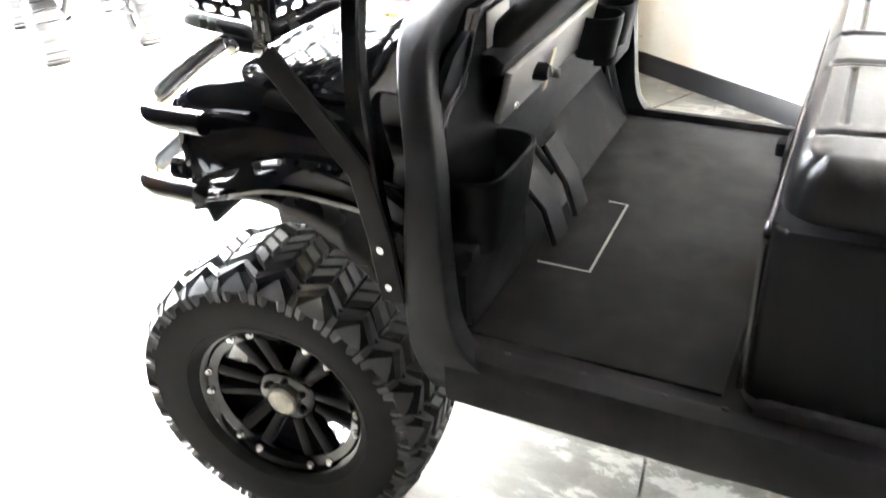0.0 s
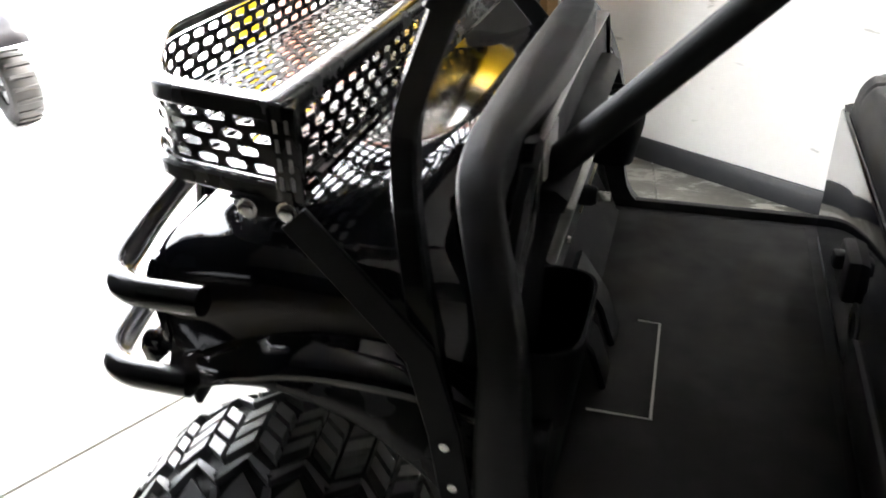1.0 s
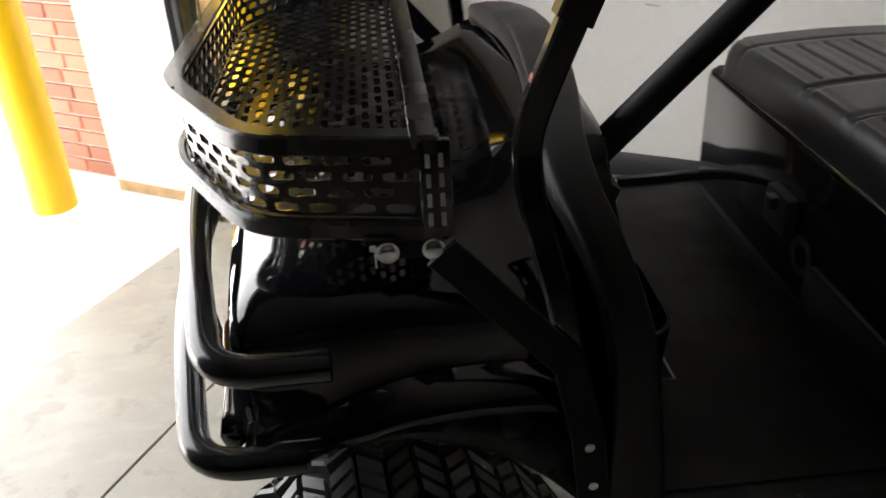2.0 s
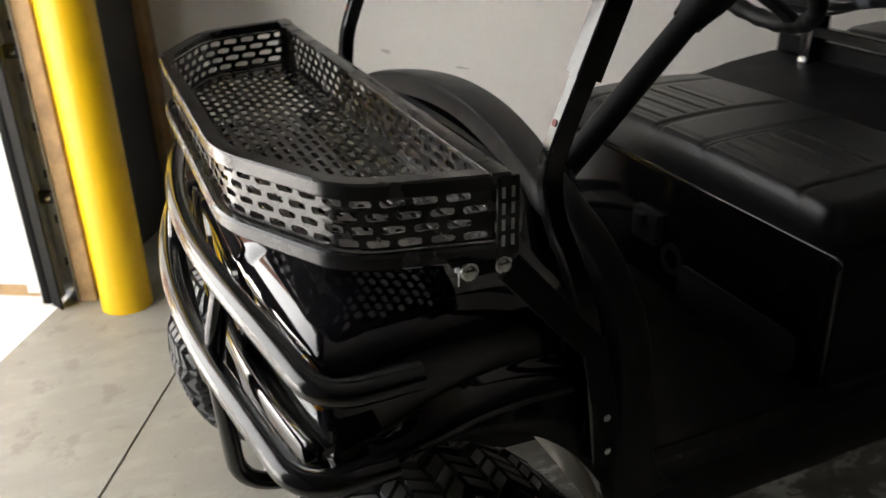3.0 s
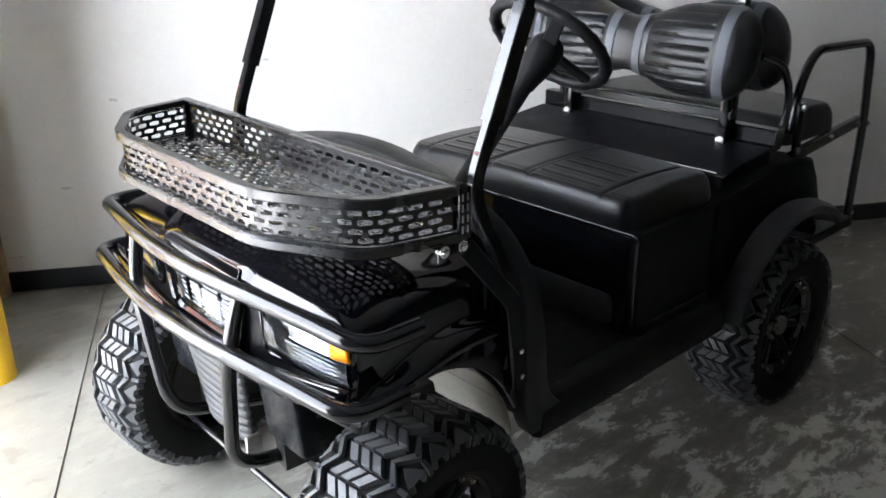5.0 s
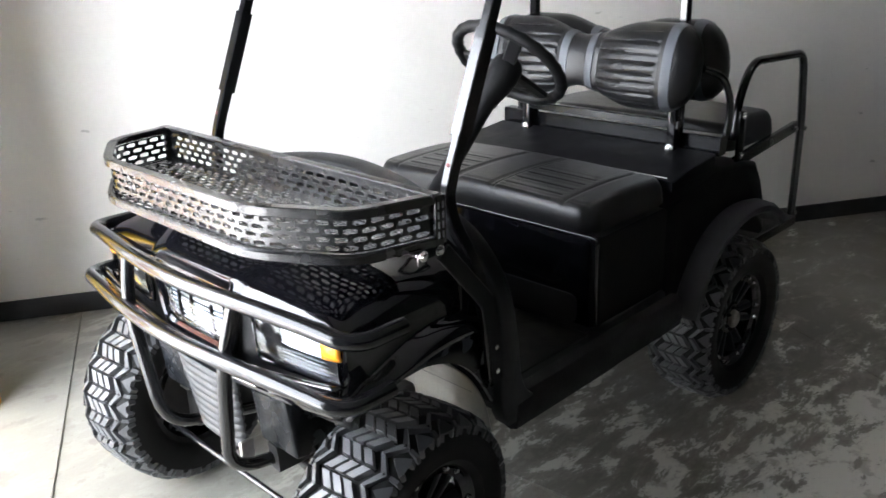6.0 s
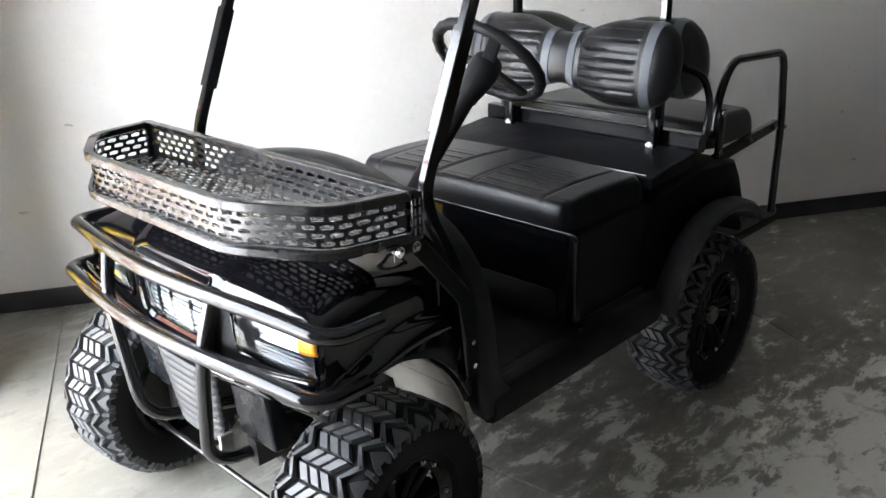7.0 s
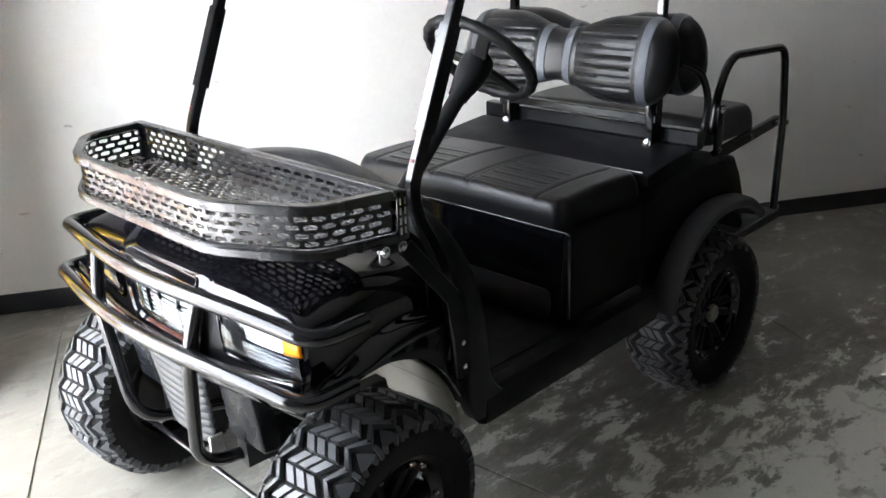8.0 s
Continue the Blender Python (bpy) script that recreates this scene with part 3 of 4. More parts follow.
podp = [(1.264, 0.46), (1.264, 0.836), (1.34, 0.848), (1.60, 0.885), (1.80, 0.885), (1.90, 0.865), (1.955, 0.79), (2.015, 0.62)] + arch
part("rear_body", prism(podp, -0.530, 0.530, "y", 0.022, 4), SATIN, cart, "satin black rear body over the axle")
part("pod_skirt", prism(rounded_plan(0.862, 1.262, 0.536, 0.075), 0.46, 0.545, "z", 0.012, 3), FLAREM, cart, "matte black skirt round the seat pod")
part("pod_edge", tube([(0.8625, 0.44, 0.8335), (0.8625, -0.5235, 0.8335), (0.8625, -0.5235, 0.556)], 0.0055, 14, 0.02), GLOSS, cart, "rolled glossy edge of the seat pod")
part("kick_panel", prism(rounded_plan2(-0.457, -0.085, 0.540, 0.636, 0.03), 0.852, 0.868, "x", 0.003, 2), FLAREM, cart, "matte access panel below the seat")


def flare(s):
    rows = []
    for q in range(46, 172, 6):
        a = radians(q)
        R = 0.40 + 0.012 * math.sin(3 * a)
        c, n = math.cos(a), math.sin(a)
        sec = [(-0.02, 0.535), (0.012, 0.545), (0.024, 0.575), (0.020, 0.615), (0.008, 0.632), (-0.012, 0.634), (-0.022, 0.622), (-0.012, 0.60)]
        rows.append([(1.700 + (R + d) * c * 0.96, s * y, 0.335 + (R + d) * n * 1.04) for d, y in sec])
    return grid_mesh(rows, close_cols=True, cap=True)


part("fender_flare", flare(-1), FLAREM, cart, "matte black rear fender flare")
part("fender_flare", flare(1), FLAREM, cart, "matte black rear fender flare")


# ---- seats ----
def cushion(x0, x1, hw, z0, z1, pleats=True):
    NX, NY = 70, 150
    rows = []
    for i in range(NX + 1):
        r = []
        fx = i / NX
        x = x0 + (x1 - x0) * fx
        for j in range(NY + 1):
            y = -hw + 2 * hw * j / NY
            ex, ey = min(x - x0, x1 - x), hw - abs(y)
            def edge(e, rad):
                e = min(max(e, 0), rad)
                return math.sqrt(max(rad * rad - (rad - e) ** 2, 0)) / rad
            h = edge(ex, 0.036) * edge(ey, 0.040)
            crown = 0.012 * math.cos((y / hw) * 1.4) + 0.010 * math.sin(fx * math.pi)
            p = 0.0
            if pleats:
                for c in (-0.225, 0.225):
                    if abs(y - c) < 0.118 and 0.12 < fx < 0.62:
                        p -= 0.0060 * (1 - abs(math.sin((x - x0) / 0.030 * math.pi))) ** 4
                for sy in (-0.375, -0.075, 0.075, 0.375, -0.090, 0.090):
                    p -= 0.006 * math.exp(-((y - sy) / 0.005) ** 2) * (1 if fx < 0.9 else 0.3)
                p -= 0.004 * math.exp(-((ex - 0.036) / 0.004) ** 2) * (1 if x < (x0 + x1) / 2 else 0)
            px, py = x, y
            ca, cb = 0.065 - ex, 0.065 - ey
            if ca > 0 and cb > 0:
                q = 1 - max(ca, cb) / math.hypot(ca, cb)
                px += math.copysign(ca * q, (x0 + x1) / 2 - x)
                py -= math.copysign(cb * q, y)
            r.append((px, py, z0 + (z1 - z0) * h + (crown + p) * h))
        rows.append(r)
    bm = grid_mesh(rows)
    base = [e for e in bm.edges if e.is_boundary]
    ret = bmesh.ops.extrude_edge_only(bm, edges=base)
    vs = [v for v in ret["geom"] if isinstance(v, bmesh.types.BMVert)]
    for v in vs:
        v.co.z = z0 - 0.025
    bmesh.ops.contextual_create(bm, geom=[e for e in bm.edges if e.is_boundary])
    return bm


part("seat_cushion", cushion(0.868, 1.335, 0.490, 0.850, 0.914), VINYL, cart, "black vinyl bench cushion with pleated inserts")
part("seat_cushion", cushion(1.80, 2.225, 0.455, 0.930, 1.000, False), VINYL, cart, "black vinyl rear bench cushion")


def lobe(y):
    """Half-height, half-thickness of the backrest across its width."""
    a = abs(y)
    e = max(0.0, 1 - max(0.0, (a - 0.335) / 0.135) ** 2.8)
    w = 0.5 * (1 + math.cos(math.pi * min(1, abs(a - 0.245) / 0.245))) if a < 0.245 else 1.0
    return (0.092 + 0.056 * w) * e ** 0.5, (0.060 + 0.022 * w) * e ** 0.5


def backrest(xc, face, y0=-0.470, y1=0.470, off=0.0, n=120, sil=False):
    rows = []
    for i in range(n + 1):
        y = y0 + (y1 - y0) * i / n
        h, t = lobe(y)
        h, t = max(h, 0.0015) + off, max(t, 0.0015) + off
        r = []
        M = 168
        for k in range(M):
            a = 2 * math.pi * k / M
            c, s = math.cos(a), math.sin(a)
            px = t * math.copysign(abs(c) ** 0.75, c)
            pz = h * math.copysign(abs(s) ** 0.8, s)
            if c > 0.2 and 0.098 < abs(y) < 0.342 and abs(pz) < 0.122:
                px -= 0.0085 * (1 - abs(math.sin((pz + 0.122) / 0.0349 * math.pi))) ** 4
            for sy in (0.092, 0.348):
                px -= (0.005 * math.exp(-((abs(y) - sy) / 0.005) ** 2)) * (1 if c > 0 else 0)
            x = xc + face * px + 0.18 * pz * (-face) * 1.0
            r.append((x, y + 0.012, 1.246 + pz))
        rows.append(r)
    return grid_mesh(rows, close_cols=True, cap=True)


for xc, face in ((1.535, -1), (1.735, 1)):
    bk = part("backrest", backrest(xc, face), VINYL, cart, "black vinyl double-lobed backrest with horizontal pleats")
    for a, b in ((-0.402, -0.368), (-0.074, -0.042), (0.042, 0.074), (0.368, 0.402)):
        part("stripe", backrest(xc, face, a, b, 0.0035, 12), SILVERV, bk, "silver grey vinyl stripe")


# ---- wheels ----
R0, HW = 0.283, 0.122


def tread_pt(a, s, h):
    """Angle round the tyre, place across it (-1 to 1), height over the carcass."""
    k = abs(s)
    r = R0 - 0.006 * k ** 2 - 0.022 * max(0, k - 0.72) ** 1.0 * 2.2
    y = s * HW
    if k > 0.9:
        y = math.copysign(HW * (0.9 + (k - 0.9) * 0.75), s)
    r += h
    return Vector((r * math.cos(a), y, r * math.sin(a)))


NP = 23
PITCH = 2 * math.pi / NP


def block(corners, h=0.0185, top=0.93):
    """A tread lug from its outline in pitch (0 to 1) and width (-1 to 1)."""
    bm = bmesh.new()
    cx = sum(c[0] for c in corners) / len(corners)
    cy = sum(c[1] for c in corners) / len(corners)
    lo = [bm.verts.new(tread_pt(a * PITCH, s, -0.003)) for a, s in corners]
    mid = [bm.verts.new(tread_pt((cx + (a - cx) * 0.985) * PITCH, cy + (s - cy) * 0.97, h * 0.86)) for a, s in corners]
    hi = [bm.verts.new(tread_pt((cx + (a - cx) * top) * PITCH, cy + (s - cy) * (top - 0.02), h)) for a, s in corners]
    n = len(corners)
    for A, B in ((lo, mid), (mid, hi)):
        for i in range(n):
            bm.faces.new((A[i], A[(i + 1) % n], B[(i + 1) % n], B[i]))
    bm.faces.new(hi)
    bmesh.ops.triangulate(bm, faces=[f for f in bm.faces if len(f.verts) > 4])
    return bm


def make_wheel(parent):
    rim_prof = [(0.166, -0.103), (0.170, -0.105), (0.172, -0.099), (0.162, -0.090), (0.154, -0.06), (0.150, 0.03), (0.160, 0.09), (0.172, 0.10), (0.172, 0.105),
                (0.156, 0.10), (0.146, 0.03), (0.148, -0.06), (0.156, -0.090)]
    w = part("wheel", lathe(rim_prof, 60, closed=True), GLOSS, parent, "glossy black alloy wheel with knobbly all-terrain tyre")
    tp = [(0.168, -0.099), (0.174, -0.110), (0.186, -0.120), (0.188, -0.1215), (0.190, -0.1205), (0.215, -0.127), (0.240, -0.131), (0.262, -0.126), (0.274, -0.117), (0.2795, -0.105), (0.2825, -0.07), (0.2835, 0.0),
          (0.2825, 0.07), (0.2795, 0.105), (0.274, 0.117), (0.262, 0.126), (0.240, 0.131), (0.215, 0.127), (0.186, 0.120), (0.174, 0.110), (0.168, 0.098)]
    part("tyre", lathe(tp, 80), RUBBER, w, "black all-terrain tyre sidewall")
    shapes = []
    d = 0.135
    for c in (-0.298, 0.0, 0.298):
        s0, s1 = c - 0.115, c + 0.115
        shapes.append([(0.040, s0 - d), (0.040, s1 - d), (0.460, s1 + d), (0.460, s0 + d)])
        shapes.append([(0.540, s0 + d), (0.540, s1 + d), (0.960, s1 - d), (0.960, s0 - d)])
    for sg in (-1, 1):
        c0, ph = sg * 0.560, (0.0 if sg > 0 else 0.5)
        shapes.append([(ph + 0.0, c0 - sg * 0.070), (ph + 0.5, c0 + sg * 0.195), (ph + 0.5, sg * 0.890), (ph + 0.43, sg * 0.855), (ph + 0.0, sg * 0.590)])
        shapes.append([(ph + 0.5, c0 + sg * 0.195), (ph + 1.0, c0 - sg * 0.070), (ph + 1.0, sg * 0.590), (ph + 0.57, sg * 0.855), (ph + 0.5, sg * 0.890)])
        shapes.append([(ph + 1.0, sg * 0.775), (ph + 1.20, sg * 0.935), (ph + 1.37, sg * 1.10), (ph + 1.22, sg * 1.15), (ph + 1.10, sg * 1.06), (ph + 0.90, sg * 1.06), (ph + 0.78, sg * 1.15), (ph + 0.63, sg * 1.10), (ph + 0.80, sg * 0.935)])
        shapes.append([(ph + 0.43, sg * 0.93), (ph + 0.57, sg * 0.93), (ph + 0.58, sg * 1.15), (ph + 0.42, sg * 1.15)])
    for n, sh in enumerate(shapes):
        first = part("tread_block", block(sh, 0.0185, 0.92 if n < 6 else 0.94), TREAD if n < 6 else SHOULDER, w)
        for k in range(1, NP):
            o = first.copy()
            scene.collection.objects.link(o)
            o.rotation_euler = (0, -PITCH * k, 0)
    # raised dark triangles: the shade of small tread pits is in their colour
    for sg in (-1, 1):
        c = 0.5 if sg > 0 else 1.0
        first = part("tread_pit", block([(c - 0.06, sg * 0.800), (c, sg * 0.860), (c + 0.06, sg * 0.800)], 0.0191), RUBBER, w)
        for k in range(1, NP):
            o = first.copy()
            scene.collection.objects.link(o)
            o.rotation_euler = (0, -PITCH * k, 0)
    # outer face looks to -y
    part("brake_drum", lathe([(0.0005, -0.02), (0.112, -0.02), (0.118, -0.01), (0.118, 0.07), (0.0005, 0.07)], 32), UNDER, w)
    disc = [(0.0005, -0.075), (0.052, -0.075), (0.060, -0.07), (0.066, -0.055), (0.064, -0.03), (0.0005, -0.03)]
    part("hub", lathe(disc, 36), GLOSS, w)
    part("hub_cap", lathe([(0.0005, -0.094), (0.026, -0.094), (0.031, -0.090), (0.034, -0.074), (0.034, -0.07)], 36), HUBM, w, "dull pale metal hub cap")
    ring = [(0.142, -0.084), (0.160, -0.094), (0.166, -0.098), (0.167, -0.092), (0.154, -0.075), (0.140, -0.072)]
    part("rim_lip", lathe(ring, 60, closed=True), GLOSS, w)
    for k in range(6):
        a0 = 2 * math.pi * k / 6 + 0.25
        for sd in (-1, 1):
            rows = []
            for t in (0.0, 0.25, 0.55, 0.85, 1.0):
                r = 0.050 + 0.102 * t
                off = sd * (0.0135 + 0.014 * t)
                hwid = 0.0105 + 0.002 * t
                y = -0.066 - 0.018 * t
                sec = [(-hwid, y + 0.03), (-hwid, y + 0.004), (-hwid * 0.5, y), (hwid * 0.5, y), (hwid, y + 0.004), (hwid, y + 0.03)]
                ca, sa = math.cos(a0), math.sin(a0)
                rows.append([(r * ca - (off + q) * sa, yy, r * sa + (off + q) * ca) for q, yy in sec])
            part("spoke", grid_mesh(rows, close_cols=True, cap=True), SATIN, w)
            a1 = a0 + sd * 0.154
            part("bolt", bolt((0.1575 * math.cos(a1), -0.0915, 0.1575 * math.sin(a1)), (0, -1, 0), 0.0062, 0.008), STEEL, w)
        a2 = a0 + math.pi / 6
        part("lug_nut", bolt((0.042 * math.cos(a2), -0.077, 0.042 * math.sin(a2)), (0, -1, 0), 0.006, 0.01), SATIN, w)
    return w


first_wheel = make_wheel(cart)
first_wheel.scale = (1.041, 0.94, 1.041)
WZ = 0.311
first_wheel.location, first_wheel.rotation_euler = (0.030, -0.528, WZ), (0, radians(20.3), radians(6.4))
copy_thing(first_wheel, pose(0.026, 0.548, WZ, 0, 33, 186.4))
copy_thing(first_wheel, pose(1.678, -0.520, WZ, 0, 21, 0))
copy_thing(first_wheel, pose(1.678, 0.520, WZ, 0, 50, 180))


# ---- bumper guard ----
def bowed(yw, z, xe, xm, xend, drop, r):
    """A bar bowed forward in plan, whose ends turn back along the cart and sit lower than its middle."""
    pts = [(xend, -yw, z - drop), (xe, -yw, z - drop)]
    pts += [(xe + (xm - xe) * math.sin(math.pi * k / 10), -yw + 2 * yw * k / 10, z - drop * (k / 5 - 1) ** 4) for k in range(1, 10)]
    pts += [(xe, yw, z - drop), (xend, yw, z - drop)]
    return sweep(fillet(pts, 0.15, 10), circle(r, 16))


guard = part("upper_bar", bowed(0.615, 0.922, -0.154, -0.240, -0.012, 0.028, 0.0205), POWDER, cart, "glossy black tubular brush guard bar")
part("lower_bar", bowed(0.615, 0.778, -0.194, -0.276, -0.055, 0.022, 0.0205), POWDER, cart, "glossy black tubular brush guard bar")
for s in (-1, 1):
    part("guard_upright", tube([(-0.214, s * 0.262, 0.918), (-0.248, s * 0.240, 0.776), (-0.230, s * 0.165, 0.42), (0.05, s * 0.150, 0.36)], 0.018, 14, 0.09), POWDER, cart, "glossy black bent guard tube")

# ribbed shield
rows = []
for i in range(0, 73):
    t = i / 72
    z = 0.655 - 0.235 * t
    hw = 0.148 - 0.036 * t
    rib = 0.005 * (0.5 - 0.5 * math.cos(t * 9 * 2 * math.pi)) ** 0.6
    x = -0.185 + 0.03 * t - rib
    rows.append([(x + 0.02 * (k / 8) ** 4, hw * k / 8, z) for k in range(-8, 9)])
sh = part("skid_shield", grid_mesh(rows), SHIELDM, cart, "grey ribbed plastic shield between the guard tubes")
so = sh.modifiers.new("thickness", "SOLIDIFY")
so.thickness, so.offset = 0.006, 0
for s in (-1, 1):
    part("shield_side", prism([(-0.150, 0.665), (-0.128, 0.470), (0.02, 0.455), (0.05, 0.665)], s * 0.165, s * 0.325, "y", 0.012, 3), FENDERM, cart, "satin black moulding beside the shield")
for s in (-1,):
    part("guard_mount", join(box((-0.150, s * 0.125, 0.430), (0.04, 0.012, 0.055), 0.003), box((-0.15, s * 0.105, 0.405), (0.05, 0.04, 0.006), 0.002)), ALLOY, cart, "bright aluminium guard mount")


# ---- lamps ----
def wrap(y0, y1, z0, z1, off, n=16, m=6, taper=0.0):
    rows = []
    for i in range(m + 1):
        z = z0 + (z1 - z0) * i / m
        r = []
        for k in range(n + 1):
            t = k / n
            y = y0 + (y1 - y0) * t
            zz = z + taper * t * (0.5 - i / m)
            r.append((nose_x(y, zz) - off + 0.004 * ((2 * t - 1) ** 4 + (2 * i / m - 1) ** 4), y, zz))
        rows.append(r)
    return grid_mesh(rows)


def solid(ob, t, off=1):
    q = ob.modifiers.new("thickness", "SOLIDIFY")
    q.thickness, q.offset = t, off
    return ob


def ribs(parent, y0, y1, z0, z1, n, off, mat):
    for k in range(n):
        zz = z0 + (z1 - z0) * (k + 0.5) / n
        solid(part("reflector_rib", wrap(y0, y1, zz - 0.0042, zz + 0.0036, off, 16, 2), mat, parent), 0.003)


def nose_loop(pts, off, r, sec):
    """A rounded frame laid on the nose; pts are (y, z) corners."""
    q = fillet([(0, y, z) for y, z in pts], r, 6, True)
    return sweep([(nose_x(p.y, p.z) - off, p.y, p.z) for p in q], sec, True, up=(1, 0, 0))


# centre lamp: ribbed reflector behind a clear lens, in a heavy rounded bezel
centre = solid(part("centre_lamp", wrap(-0.150, 0.150, 0.750, 0.874, 0.006), TRAY, cart, "clear ribbed centre lamp in a black bezel"), 0.006)
ribs(centre, -0.140, 0.140, 0.758, 0.868, 8, 0.012, REFLECT)
for yy in (-0.075, 0.02, 0.085):
    solid(part("lamp_divider", wrap(yy - 0.007, yy + 0.007, 0.754, 0.872, 0.015, 3, 4), SMOKE, centre), 0.003)
solid(part("lens", wrap(-0.155, 0.155, 0.747, 0.876, 0.024), LENS, centre, "clear plastic lamp lens"), 0.003)
part("bezel", nose_loop([(-0.178, 0.890), (0.178, 0.890), (0.150, 0.730), (-0.150, 0.730)], 0.018, 0.04, rect(0.034, 0.030, 0.008)), GLOSS, centre, "glossy black lamp bezel")
part("bezel_sill", grid_mesh([[(nose_x(0.145 * k / 8, z) - o, 0.145 * k / 8, z) for k in range(-8, 9)] for z, o in ((0.716, 0.030), (0.704, 0.040), (0.690, 0.036), (0.684, 0.010))]), GLOSS, centre)
for s in (-1, 1):
    y0, y1 = sorted((s * 0.262, s * 0.546))
    hl = solid(part("headlamp", wrap(y0, y1, 0.763, 0.888, 0.004, 24, 6), SMOKE, cart, "clear headlamp with amber corner indicator"), 0.006)
    a, b = sorted((s * 0.345, s * 0.500))
    solid(part("reflector", wrap(a, b, 0.815, 0.884, 0.011), REFLECT, hl, "bright fluted lamp reflector"), 0.003)
    ribs(hl, a + 0.004, b - 0.004, 0.817, 0.882, 6, 0.015, REFLECT)
    a, b = sorted((s * 0.345, s * 0.498))
    ribs(hl, a, b, 0.771, 0.811, 4, 0.010, TRAY)
    solid(part("lens", wrap(y0, y1, 0.763, 0.888, 0.024, 24, 6), LENS, hl, "clear plastic lamp lens"), 0.003)
    a, b = sorted((s * 0.494, s * 0.549))
    solid(part("indicator", wrap(a, b, 0.832, 0.886, 0.027, 6, taper=0.012 * s), AMBER, hl, "amber indicator lens"), 0.004)
    part("headlamp_frame", nose_loop([(s * 0.252, 0.893), (s * 0.553, 0.893), (s * 0.545, 0.761), (s * 0.262, 0.751)], 0.014, 0.018, rect(0.014, 0.012, 0.003)), GLOSS, hl)


def chin(z0, z1, off, lift, hw):
    rows = []
    for i in range(5):
        t = i / 4
        r = []
        for k in range(-24, 25):
            y = hw * k / 24
            z = z0 + (z1 - z0) * t + lift * (abs(y) / 0.55) ** 2
            r.append((nose_x(y, z) - off - 0.008 * math.sin(math.pi * t), y, z))
        rows.append(r)
    return grid_mesh(rows)


solid(part("chin_ledge", chin(0.694, 0.722, 0.026, 0.046, 0.556), GLOSS, cart, "glossy black ledge under the lamps"), 0.024)
solid(part("chin_strip", chin(0.660, 0.684, 0.010, 0.030, 0.53), GLOSS, cart), 0.02)
part("hood_badge", sweep(fillet([(-0.178, -0.185, 0.908), (-0.178, 0.185, 0.908), (-0.163, 0.175, 0.926), (-0.163, -0.175, 0.926)], 0.012, 4, True), rect(0.004, 0.005, 0.001), True), GLOSS, cart, "slim raised frame on the hood lip")
plate_bm = bmesh.new()
plate_bm.faces.new([plate_bm.verts.new(p) for p in fillet([(-0.177, -0.183, 0.907), (-0.177, 0.183, 0.907), (-0.164, 0.173, 0.923), (-0.164, -0.173, 0.923)], 0.012, 4, True)])
solid(part("badge_recess", plate_bm, SMOKE, bpy.data.objects["hood_badge"], "matte black recess"), 0.002)


# ---- cargo basket ----
BZ0, BZ1 = 1.038, 1.162
OUT = [(0.127, -0.603), (-0.085, -0.555), (-0.205, -0.335), (-0.205, 0.335), (-0.085, 0.555), (0.127, 0.603)]


def perforated(o, eu, ev, U, V, pu, pv, su, sv, th):
    """A sheet with staggered slots; o corner, eu and ev unit directions, U by V metres."""
    o, eu, ev = Vector(o), Vector(eu), Vector(ev)
    nrm = eu.cross(ev).normalized() * th
    verts, faces = [], []

    def quad(a, b, c, d):
        faces.append((a, b, c, d))

    def add(p):
        verts.append(p)
        return len(verts) - 1

    nv = max(1, int(V / pv))
    mv = (V - nv * pv) / 2
    rows_v = [(0, mv, False)] * (mv > 1e-4) + [(mv + i * pv, mv + (i + 1) * pv, True) for i in range(nv)] + [(V - mv, V, False)] * (mv > 1e-4)
    odd = 0

    def plain(u0, u1, v0, v1):
        for off, flip in ((Vector((0, 0, 0)), 0), (-nrm, 1)):
            ix = [add(o + eu * u + ev * v + off) for u, v in ((u0, v0), (u1, v0), (u1, v1), (u0, v1))]
            faces.append(tuple(ix[::-1] if flip else ix))

    def cell(u0, u1, v0, v1):
        cu, cv = (u0 + u1) / 2, (v0 + v1) / 2
        hole = []
        r = sv / 2
        for q in (-90, -45, 0, 45, 90, 135, 180, 225):
            a = radians(q)
            hx = (su / 2 - r) * (1 if q < 90 else -1 if q > 90 else 0)
            hole.append((cu + hx + r * math.cos(a), cv + r * math.sin(a)))
        outer = [(cu, v0), (u1, v0), (u1, cv), (u1, v1), (cu, v1), (u0, v1), (u0, cv), (u0, v0)]
        top, bot = [], []
        for off, store, flip in ((Vector((0, 0, 0)), top, 0), (-nrm, bot, 1)):
            H = [add(o + eu * u + ev * v + off) for u, v in hole]
            O = [add(o + eu * u + ev * v + off) for u, v in outer]
            store.extend(H)
            for i in range(8):
                j = (i + 1) % 8
                f = (O[i], O[j], H[j], H[i])
                faces.append(f[::-1] if flip else f)
        for i in range(8):
            j = (i + 1) % 8
            faces.append((top[i], top[j], bot[j], bot[i]))

    for v0, v1, holes in rows_v:
        if not holes:
            plain(0, U, v0, v1)
            continue
        sh = pu / 2 * (odd % 2)
        odd += 1
        n = int((U - 0.012 - sh) / pu)
        m0 = (U - int((U - 0.012) / pu) * pu) / 2 + sh
        n = int((U - m0) / pu)
        if m0 > 1e-4:
            plain(0, m0, v0, v1)
        for i in range(n):
            cell(m0 + i * pu, m0 + (i + 1) * pu, v0, v1)
        if U - m0 - n * pu > 1e-4:
            plain(m0 + n * pu, U, v0, v1)
    return verts, faces


